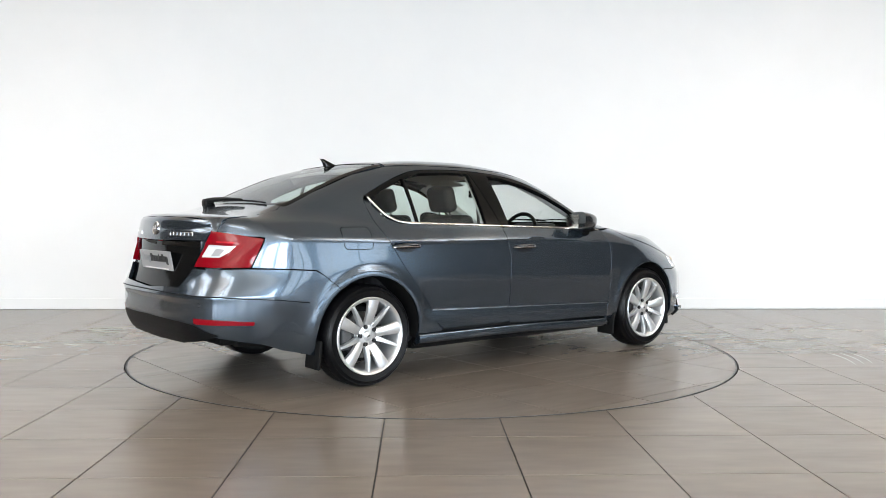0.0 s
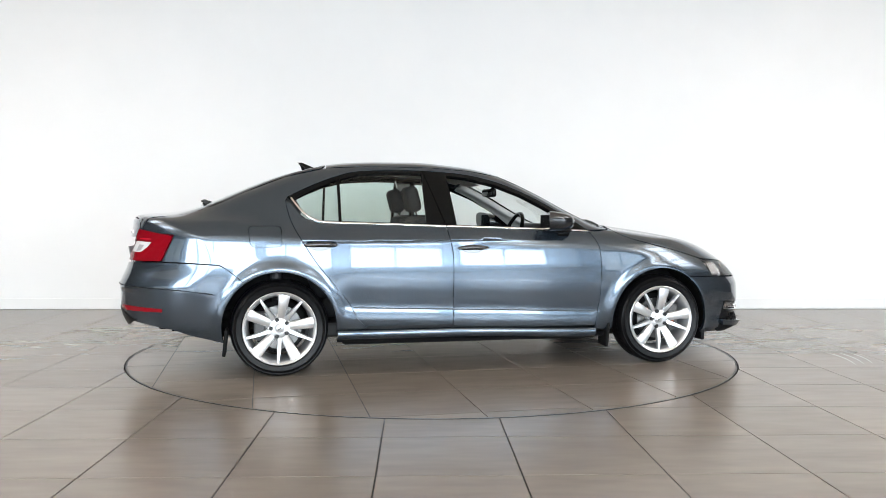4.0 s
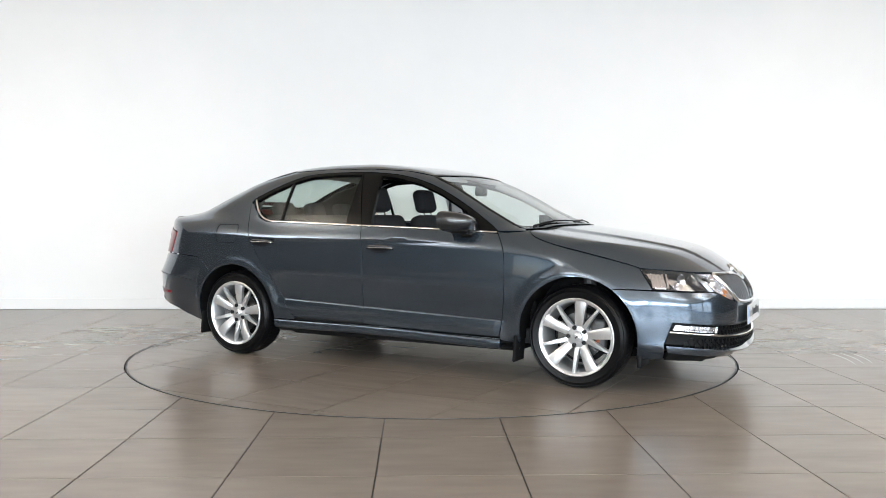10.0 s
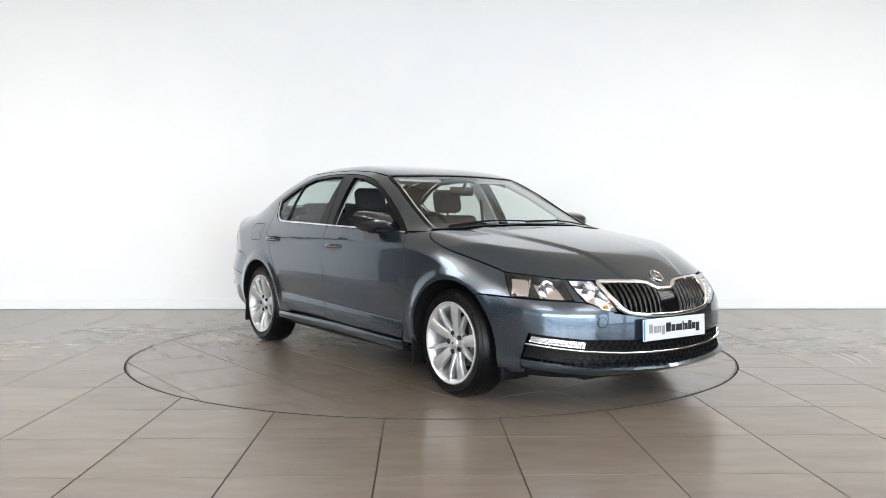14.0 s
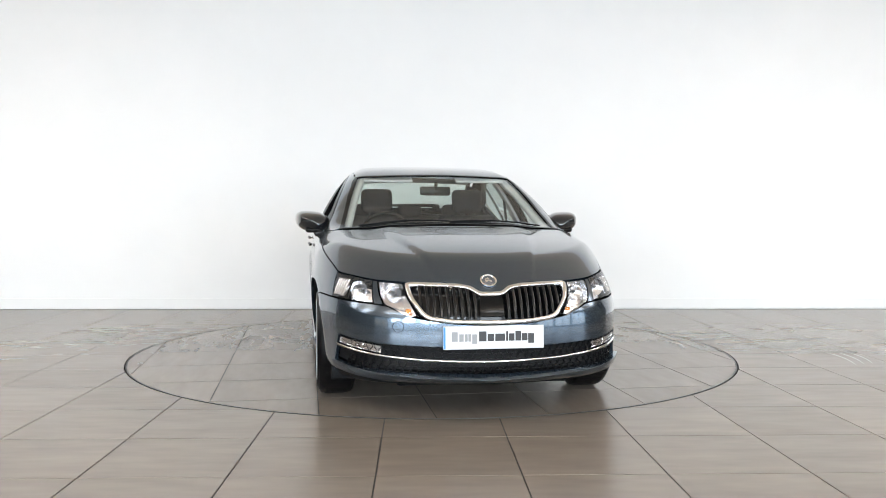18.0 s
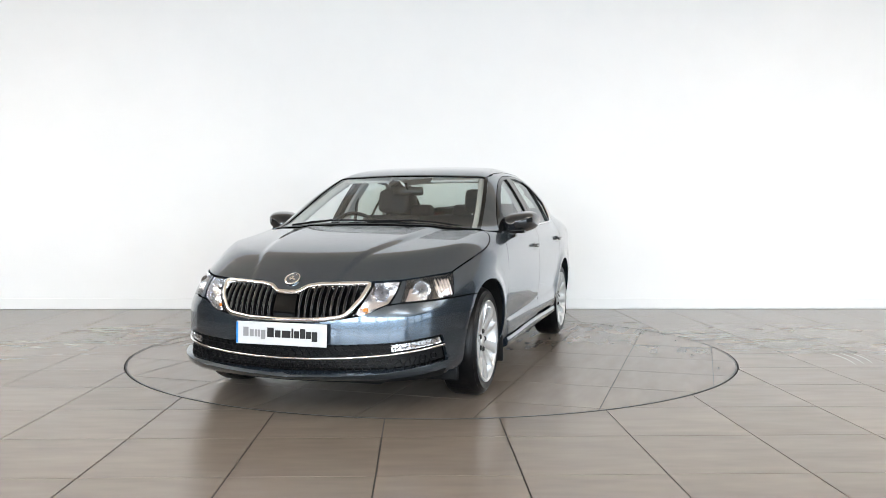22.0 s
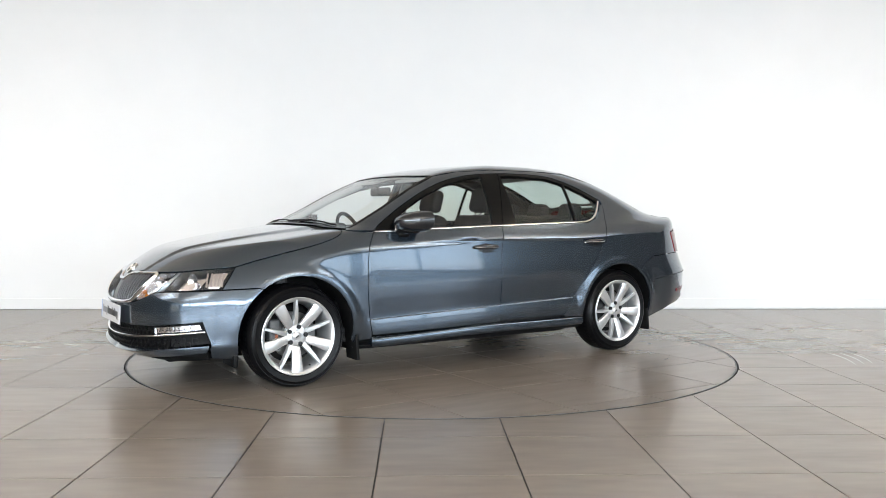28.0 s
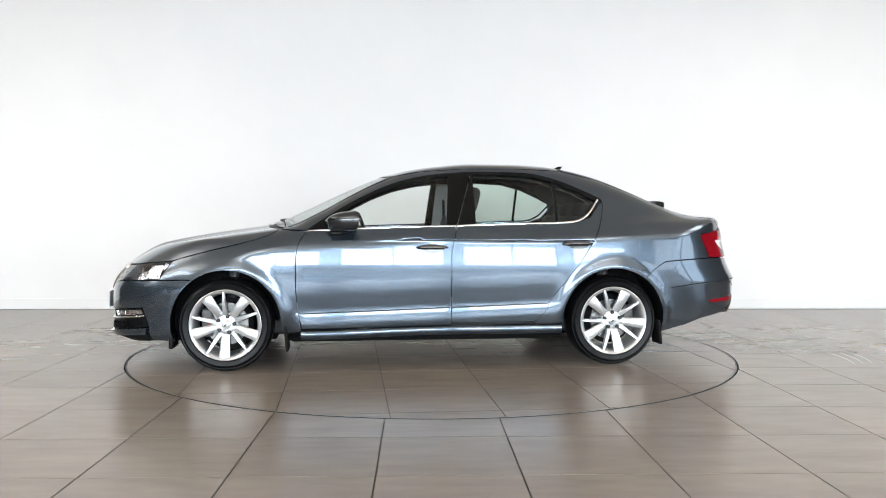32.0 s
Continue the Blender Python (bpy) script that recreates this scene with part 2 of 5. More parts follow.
    part("lintel", box_bm(ROOM_E - ROOM_W, t, ROOM_H - BAY_Z[1], Matrix.Translation((0, 0, (ROOM_H + BAY_Z[1]) / 2))), M_WALL, front)
    edges = [ROOM_W] + [v for bx, bw in BAYS for v in (bx - bw / 2, bx + bw / 2)] + [ROOM_E]
    for a, b in zip(edges[::2], edges[1::2]):
        part("pier", box_bm(b - a, t, BAY_Z[1] - BAY_Z[0], Matrix.Translation(((a + b) / 2, 0, sum(BAY_Z) / 2))), M_WALL, front)
    for bx, bw in BAYS:
        for dx in (-bw / 2 + 0.03, 0, bw / 2 - 0.03):
            part("mullion", box_bm(0.06, 0.08, BAY_Z[1] - BAY_Z[0], Matrix.Translation((bx + dx, 0.17, sum(BAY_Z) / 2)), 0.004), M_PLASTIC, front)


def tile_poly(x0, y0, s, gap, inside, c):
    """Outlines of a square tile trimmed by the turntable's edge, inside or outside of it."""
    g, n = gap / 2, 60
    cs = [(x0 + g, y0 + g), (x0 + s - g, y0 + g), (x0 + s - g, y0 + s - g), (x0 + g, y0 + s - g)]
    lim = DISC_R - 0.0125 if inside else DISC_R + 0.008
    pts = []
    for (ax, ay), (bx, by) in zip(cs, cs[1:] + cs[:1]):
        pts += [(ax + (bx - ax) * k / n, ay + (by - ay) * k / n) for k in range(n)]
    keep = [(math.hypot(x - c[0], y - c[1]) < lim) == inside for x, y in pts]
    if all(keep):
        return [cs]
    if not any(keep):
        return []
    # each run of the square's edge that stays is closed by the arc between its ends
    m, out = len(pts), []
    for k0 in [k for k in range(m) if keep[k] and not keep[k - 1]]:
        run = []
        k = k0
        while keep[k % m] and k < k0 + m:
            run.append(pts[k % m])
            k += 1
        a1 = math.atan2(run[-1][1] - c[1], run[-1][0] - c[0])
        a0 = math.atan2(run[0][1] - c[1], run[0][0] - c[0])
        da = (a0 - a1 + math.pi) % (2 * math.pi) - math.pi
        run = [p for i, p in enumerate(run) if i in (0, len(run) - 1) or (k0 + i) % n == 0]
        run += [(c[0] + lim * math.cos(a1 + da * t / 12), c[1] + lim * math.sin(a1 + da * t / 12)) for t in range(13)]
        ar = sum(p[0] * q[1] - q[0] * p[1] for p, q in zip(run, run[1:] + run[:1])) / 2
        if ar > 0.0004:
            out.append(run)
    return out


TILE, GAP = 0.5975, 0.0062


def floors():
    m = Matrix.Rotation(radians(1.762), 4, "Z")
    inv = m.inverted()
    c = inv @ DISC
    floor = part("floor", ring_sheet(c), M_GROUT, None)
    floor.matrix_basis = m
    tagged(floor, "large square brown-grey stone floor tiles with dark joints", "floor", kind="structure")
    rest = bmesh.new()
    sq = None
    gx, gy = -1.9602, 3.3657
    for i in range(-13, 19):
        for j in range(-20, 11):
            x0, y0 = gx + i * TILE, gy + j * TILE
            if y0 > 9.55 or y0 < -8.6 or abs(x0) > 9.8:
                continue
            near = y0 > 2.4 and abs(x0 + TILE / 2) < 1.0 + 0.62 * (y0 + TILE)
            for poly in tile_poly(x0, y0, TILE, GAP, False, (c.x, c.y)):
                if not near:
                    prism_bm(poly, -0.012, 0, bm=rest)
                    continue
                ox, oy = x0 + TILE / 2, y0 + TILE / 2
                if len(poly) > 4:
                    part("tile", prism_bm([(x - ox, y - oy) for x, y in poly], -0.012, 0), M_TILE, floor, loc=Matrix.Translation((ox, oy, 0)))
                    continue
                if sq is None:
                    h = (TILE - GAP) / 2
                    sq = bpy.data.meshes.new("tile")
                    b = prism_bm([(-h, -h), (h, -h), (h, h), (-h, h)], -0.012, 0, 0.0012)
                    b.to_mesh(sq)
                    b.free()
                part("tile", sq, M_TILE, floor, loc=Matrix.Translation((ox, oy, 0)))
    # faint tyre scuffs, three thin arcs
    for k, (x0, bow) in enumerate(((2.96, 0.10), (3.03, 0.11), (3.10, 0.12))):
        bm = bmesh.new()
        line = []
        for i in range(15):
            t = i / 14
            p = inv @ Vector((x0 + bow * math.sin(math.pi * (0.15 + 0.75 * t)) - 0.06, 5.95 + 0.74 * t + 0.03 * k, 0))
            wd = 0.007 * math.sin(math.pi * (0.06 + 0.88 * t))
            line.append((bm.verts.new((p.x - wd, p.y, 0.0006)), bm.verts.new((p.x + wd, p.y, 0.0006))))
        for a, b in zip(line, line[1:]):
            bm.faces.new((a[0], a[1], b[1], b[0]))
        part("tyre_scuff", bm, M_SCUFF, floor, "faint grey tyre scuff on the tiles")
    tagged(part("far_tiles", rest, M_TILE, floor), kind="stuff")


def ring_sheet(c):
    """The joint bed under the tiles, with a round hole for the turntable."""
    bm = bmesh.new()
    n = 96
    inner = [bm.verts.new((c.x + (DISC_R + 0.007) * math.cos(2 * math.pi * k / n), c.y + (DISC_R + 0.007) * math.sin(2 * math.pi * k / n), -0.004)) for k in range(n)]
    outer = []
    for k in range(n):
        a, b = math.cos(2 * math.pi * k / n), math.sin(2 * math.pi * k / n)
        q = 22 / max(abs(a), abs(b))
        outer.append(bm.verts.new((c.x + q * a, c.y + q * b, -0.004)))
    low = [bm.verts.new((v.co.x, v.co.y, -0.08)) for v in inner]
    for k in range(n):
        k2 = (k + 1) % n
        bm.faces.new((inner[k], outer[k], outer[k2], inner[k2]))
        bm.faces.new((low[k], inner[k], inner[k2], low[k2]))
    bm.faces.new(low)
    return bm


def turntable():
    tt = new("turntable")
    tagged(tt, "round turntable flush with the floor, tiled in brown-grey stone", "turntable")
    tt.location = DISC
    n = 128
    bed = prism_bm([((DISC_R - 0.012) * math.cos(2 * math.pi * k / n), (DISC_R - 0.012) * math.sin(2 * math.pi * k / n)) for k in range(n)], -0.05, -0.0045)
    part("bed", bed, M_GROUT, tt)
    bm = bmesh.new()
    prof = [(DISC_R - 0.0105, -0.02), (DISC_R - 0.0105, 0.0015), (DISC_R - 0.001, 0.0015), (DISC_R - 0.001, -0.02)]
    rings = [[bm.verts.new((r * math.cos(2 * math.pi * k / n), r * math.sin(2 * math.pi * k / n), z)) for k in range(n)] for r, z in prof]
    for a, b in zip(rings, rings[1:] + rings[:1]):
        for k in range(n):
            bm.faces.new((a[k], a[(k + 1) % n], b[(k + 1) % n], b[k]))
    part("edge_ring", bm, M_RING, tt, "thin worn steel ring round the turntable")
    # the joints run along and across the car
    ox, oy = CAR_OX - 0.30, CAR_OY + 0.34
    for i in range(-5, 6):
        for j in range(-6, 6):
            x0, y0 = ox + i * 0.605, oy + j * 0.605
            for poly in tile_poly(x0, y0, 0.605, 0.0058, True, (0, 0)):
                part("tile", prism_bm([(x - x0 - 0.3, y - y0 - 0.3) for x, y in poly], -0.012, 0.0), M_TILE, tt, loc=Matrix.Translation((x0 + 0.3, y0 + 0.3, 0)))
    return tt


CAR_OX, CAR_OY = 0.1406, -0.0515

# ---------------------------------------------------------------- the car's form: x forward, y left, z up, origin between the axles
AXLE, HUB_Z, ARCH_R = 1.343, 0.317, 0.368


SPLINES = {}


def curve(x, *pts):
    """A smooth monotone curve through a few (x, value) pairs."""
    if pts not in SPLINES:
        px = np.array(pts[0::2], float)
        py = np.array(pts[1::2], float)
        h = np.diff(px)
        s = np.diff(py) / h
        m = np.zeros(len(px))
        for i in range(1, len(px) - 1):
            if s[i - 1] * s[i] > 0:
                w1, w2 = 2 * h[i] + h[i - 1], h[i] + 2 * h[i - 1]
                m[i] = (w1 + w2) / (w1 / s[i - 1] + w2 / s[i])
        m[0], m[-1] = s[0], s[-1]
        # cubic coefficients of each piece, with straight ends
        c2 = (3 * s - 2 * m[:-1] - m[1:]) / h
        c3 = (m[:-1] + m[1:] - 2 * s) / (h * h)
        C = np.zeros((4, len(px) + 1))
        C[0, 1:-1], C[1, 1:-1], C[2, 1:-1], C[3, 1:-1] = py[:-1], m[:-1], c2, c3
        C[0, 0], C[1, 0], C[0, -1], C[1, -1] = py[0], m[0], py[-1], m[-1]
        SPLINES[pts] = (px, np.concatenate([px[:1], px]), C)
    px, base, C = SPLINES[pts]
    x = np.asarray(x, float)
    k = np.searchsorted(px, x)
    t = x - base[k]
    return C[0][k] + t * (C[1][k] + t * (C[2][k] + t * C[3][k]))


def smax(a, b, r):
    h = np.maximum(r - np.abs(a - b), 0) / r
    return np.maximum(a, b) + h * h * r * 0.25


def smin(a, b, r):
    return -smax(-a, -b, r)


def step(x, a, b):
    t = np.clip((x - a) / (b - a), 0, 1)
    return t * t * (3 - 2 * t)


def crease(x):
    """Height of the shoulder crease, from the tail light to the headlight."""
    return curve(x, -2.1, 0.928, -1.3, 0.913, -1.0, 0.905, -0.16, 0.888, 0.45, 0.864, 0.87, 0.843, 1.34, 0.795, 1.70, 0.745, 2.2, 0.69)


def rub(x):
    """Height of the sharp crease low on the doors."""
    return 0.452 - 0.034 * (x + 0.9)


def flank(x, z):
    """Half width of the lower body."""
    zd = z + 0.452 - rub(np.clip(x, -1.0, 0.95))
    door = curve(zd, 0.16, 0.785, 0.22, 0.838, 0.30, 0.876, 0.35, 0.886, 0.375, 0.8890, 0.385, 0.8893, 0.4475, 0.8852, 0.4515, 0.8812, 0.52, 0.8880, 0.60, 0.8970, 0.66, 0.9000, 0.72, 0.8990, 0.76, 0.8966, 0.80, 0.8930, 0.9, 0.8834)
    plain = curve(z, 0.16, 0.79, 0.22, 0.835, 0.32, 0.872, 0.45, 0.890, 0.58, 0.8985, 0.66, 0.9005, 0.72, 0.8990, 0.76, 0.8966, 0.80, 0.8930, 0.9, 0.8834)
    k = step(x, -1.0, -0.86) * (1 - step(x, 0.80, 0.92))
    w = plain + (door - plain) * k * (1 - step(z, 0.64, 0.72))
    # the shoulder leans in from the crease to the windows
    zc = crease(x)
    wc = 0.8930 - 0.096 * (zc - 0.80)
    zt = curve(x, -2.2, 1.03, -1.5, 1.0, -1.0, 0.985, 0.6, 0.975, 1.2, 0.96, 2.0, 0.93)
    lean = wc - (z - zc) * (wc - 0.836) / (zt - zc) - 0.3 * np.maximum(z - zt, 0)
    w = smin(w, lean, 0.010)
    plan = curve(x, -2.4, 0.900, -2.1, 0.945, -1.7, 0.978, -1.3, 0.997, -0.6, 1.0, 0.4, 1.0, 0.9, 1.0, 1.34, 0.994, 1.75, 0.970, 2.0, 0.925, 2.3, 0.84)
    # the rear bumper tucks under
    w = w - 0.13 * step(-x, 1.66, 1.95) * np.maximum(0.56 - z, 0)
    w = w * plan * 0.992
    for ax in (AXLE, -AXLE):
        r = np.hypot(x - ax, z - HUB_Z)
        w = w + 0.013 * np.exp(-((r - 0.385) / 0.042) ** 2) * step(z, 0.20, 0.42)
    return w


def deck(x, y):
    """Height of bonnet and boot lid."""
    zc = curve(x, -2.42, 1.040, -2.30, 1.062, -2.1, 1.076, -1.86, 1.092, -1.6, 1.11, -1.0, 1.03, 0.6, 1.02, 0.9, 1.002, 1.2, 0.963, 1.55, 0.910, 1.86, 0.845, 2.05, 0.782, 2.16, 0.726, 2.26, 0.64)
    ay = np.abs(y)
    front = step(x, 0.6, 1.0)
    fall = front * (0.052 * y * y) + (1 - front) * (0.07 * y * y)
    # raised middle of the bonnet, bounded by two creases that close towards the badge
    edge = curve(x, 0.9, 0.50, 1.5, 0.40, 2.1, 0.24)
    soften = 0.06 * np.clip((2.0 - x) / 0.9, 0, 1)
    dome = 0.014 * (1 - step(ay, edge - 0.008 - soften, edge + 0.024 + soften * 0.5)) * front
    return zc - fall + dome


def nose(y, z):
    xc = curve(z, 0.16, 2.06, 0.20, 2.13, 0.235, 2.215, 0.275, 2.242, 0.33, 2.228, 0.44, 2.232, 0.54, 2.226, 0.62, 2.205, 0.70, 2.155, 0.80, 2.05, 0.95, 1.85)
    return xc + 0.006 - (0.28 + 0.8 * np.maximum(z - 0.55, 0)) * y * y - 0.62 * y ** 6 - 0.28 * y ** 8


def tail(y, z):
    xc = curve(z, 0.16, 2.05, 0.22, 2.22, 0.30, 2.328, 0.38, 2.380, 0.47, 2.401, 0.575, 2.404, 0.590, 2.412, 0.63, 2.398, 0.72, 2.368, 0.80, 2.356, 0.96, 2.338, 1.02, 2.340, 1.05, 2.336, 1.2, 2.22)
    return -(xc + 0.002 - (0.06 + 0.40 * np.maximum(z - 0.6, 0)) * y * y - 0.85 * y ** 6)


def roofline(x, y):
    f = np.clip((x + 0.35) / 1.0, 0, 1)
    b = np.clip((-x - 0.6) / 0.9, 0, 1)
    xx = x + 0.27 * y * y * f - 0.10 * y * y * b
    zc = curve(xx, -2.4, 0.93, -2.03, 1.072, -1.80, 1.155, -1.55, 1.262, -1.3, 1.354, -1.1, 1.405, -0.9, 1.434, -0.65, 1.446, -0.4, 1.447, -0.1, 1.425, 0.08, 1.401, 0.235, 1.364, 0.50, 1.260, 0.80, 1.119, 1.10, 0.975, 1.4, 0.81)
    return zc - 0.052 * y * y


def cabin(x, z):
    """Half width of the upper body, leaning inwards."""
    base = curve(x, -2.3, 0.62, -2.0, 0.69, -1.7, 0.752, -1.35, 0.805, -0.9, 0.832, -0.2, 0.838, 0.3, 0.832, 0.7, 0.812, 1.0, 0.785, 1.3, 0.74)
    d = z - 0.98
    return base - 0.445 * d - 0.37 * d * d


def body(x, y, z):
    """Below zero inside the car's outer skin."""
    ay = np.abs(y)
    lower = smax((ay - flank(x, z)), (z - deck(x, ay)) * 0.93, 0.10 + 0.05 * step(x, 0.85, 1.3) + 0.05 * step(-x, 1.5, 2.0))
    ends = smax(x - nose(y, z), -(x - tail(y, z)), 0.05)
    k = np.where(x > 0, 0.09, 0.11)
    lower = smax(lower, ends * 0.95, k * step(0.98 - z, 0.0, 0.25) + 0.05)
    upper = smax((ay - cabin(x, z)) * 0.88, (z - roofline(x, ay)) * 0.9, 0.10)
    return smin(lower, np.maximum(np.maximum(upper, 0.90 - z), ends), 0.035)


def grad(P):
    e = 1e-3
    x, y, z = P.T
    g = np.stack([body(x + e, y, z) - body(x - e, y, z), body(x, y + e, z) - body(x, y - e, z), body(x, y, z + e) - body(x, y, z - e)], 1)
    return g / np.linalg.norm(g, axis=1)[:, None]


FRONT_C, REAR_C = 1.30, -1.45


def ray_of(kind, uv, side=1):
    """Start (outside) and end (inside) of the line that lays a drawing onto the skin: S from the side (x, z), T from above (x, y),
    F from the front (y, z), R from the rear (y, z), FC and RC round the corners (degrees from straight ahead or back, z)."""
    uv = np.asarray(uv, float)
    u, v = uv[:, 0], uv[:, 1]
    o = np.zeros(len(u))
    if kind == "S":
        return np.stack([u, o + side * 1.3, v], 1), np.stack([u, o + side * 0.02, v], 1)
    if kind == "T":
        return np.stack([u, v, o + 1.8], 1), np.stack([u, v, o + 0.45], 1)
    if kind == "F":
        return np.stack([o + 2.7, u, v], 1), np.stack([o + 1.2, u, v], 1)
    if kind == "R":
        return np.stack([o - 2.9, u, v], 1), np.stack([o - 1.3, u, v], 1)
    c, s = np.cos(np.radians(u)), np.sin(np.radians(u))
    if kind == "FC":
        return np.stack([FRONT_C + 2 * c, 2 * s * side, v], 1), np.stack([FRONT_C + 0.02 * c, 0.02 * s * side, v], 1)
    return np.stack([REAR_C - 2 * c, 2 * s * side, v], 1), np.stack([REAR_C - 0.02 * c, 0.02 * s * side, v], 1)


def lay(kind, uv, side=1, off=0.0):
    """Points on the skin and their normals."""
    a, b = ray_of(kind, uv, side)
    # march in from outside to the first crossing, then halve
    n = 32
    lo, hi = np.zeros(len(a)), np.ones(len(a))
    done = np.zeros(len(a), bool)
    for k in range(1, n + 1):
        t = k / n
        p = a + (b - a) * t
        inside = (body(p[:, 0], p[:, 1], p[:, 2]) < 0) & ~done
        hi[inside] = t
        lo[inside] = t - 1 / n
        done |= inside
    for _ in range(22):
        mid = (lo + hi) / 2
        p = a + (b - a) * mid[:, None]
        inside = body(p[:, 0], p[:, 1], p[:, 2]) < 0
        hi = np.where(inside, mid, hi)
        lo = np.where(inside, lo, mid)
    p = a + (b - a) * hi[:, None]
    nn = grad(p)
    return p + nn * off, nn


def ang(kind, pts):
    """Turns ('s', x, z), ('t', x, y) or ('f', y, z) places into angle and height for FC or RC."""
    out = [(u, v) for _, u, v in pts]
    for c in "stf":
        ids = [i for i, q in enumerate(pts) if q[0] == c]
        if ids:
            k = {"s": "S", "t": "T", "f": "F" if kind == "FC" else "R"}[c]
            P, _ = lay(k, [pts[i][1:] for i in ids], 1)
            for i, (x, y, z) in zip(ids, P):
                out[i] = (math.degrees(math.atan2(y, x - FRONT_C if kind == "FC" else REAR_C - x)), float(z))
    return out


def dense(poly, s, closed=True):
    """More points along a line, about s apart."""
    out = []
    n = len(poly)
    for i in range(n if closed else n - 1):
        a, b = poly[i], poly[(i + 1) % n]
        k = max(1, int(math.ceil(math.hypot(b[0] - a[0], b[1] - a[1]) / s)))
        out += [(a[0] + (b[0] - a[0]) * j / k, a[1] + (b[1] - a[1]) * j / k) for j in range(k)]
    return out if closed else out + [tuple(poly[-1])]


def soft(pts, n=6):
    """A flowing line through a few points."""
    out = []
    m = len(pts)
    for i in range(m - 1):
        p0, p1, p2, p3 = pts[max(i - 1, 0)], pts[i], pts[i + 1], pts[min(i + 2, m - 1)]
        for k in range(n):
            t = k / n
            out.append(tuple(0.5 * (2 * p1[d] + (p2[d] - p0[d]) * t + (2 * p0[d] - 5 * p1[d] + 4 * p2[d] - p3[d]) * t * t + (3 * p1[d] - p0[d] - 3 * p2[d] + p3[d]) * t ** 3) for d in (0, 1)))
    return out + [tuple(pts[-1])]


def rounded(poly, r, n=4):
    """Rounds the corners of a closed drawing."""
    out = []
    m = len(poly)
    for i in range(m):
        a, b, c = (Vector(poly[j % m]) for j in (i - 1, i, i + 1))
        d1, d2 = a - b, c - b
        q = min(r, d1.length * 0.45, d2.length * 0.45)
        p1, p2 = b + d1.normalized() * q, b + d2.normalized() * q
        for k in range(n + 1):
            t = k / n
            out.append(tuple(p1 * (1 - t) ** 2 + b * 2 * t * (1 - t) + p2 * t * t))
    return out


def inset(poly, g):
    """Draws a closed line in by g."""
    P = np.array(poly, float)
    area2 = np.sum(P[:, 0] * np.roll(P[:, 1], -1) - np.roll(P[:, 0], -1) * P[:, 1])
    if area2 < 0:
        P = P[::-1]
    d = np.roll(P, -1, 0) - P
    d /= np.maximum(np.linalg.norm(d, axis=1), 1e-9)[:, None]
    n = np.stack([-d[:, 1], d[:, 0]], 1)
    m = n + np.roll(n, 1, 0)
    m /= np.maximum(np.sum(m * np.roll(n, 1, 0), 1), 0.35)[:, None]
    return [tuple(p) for p in P + m * g]


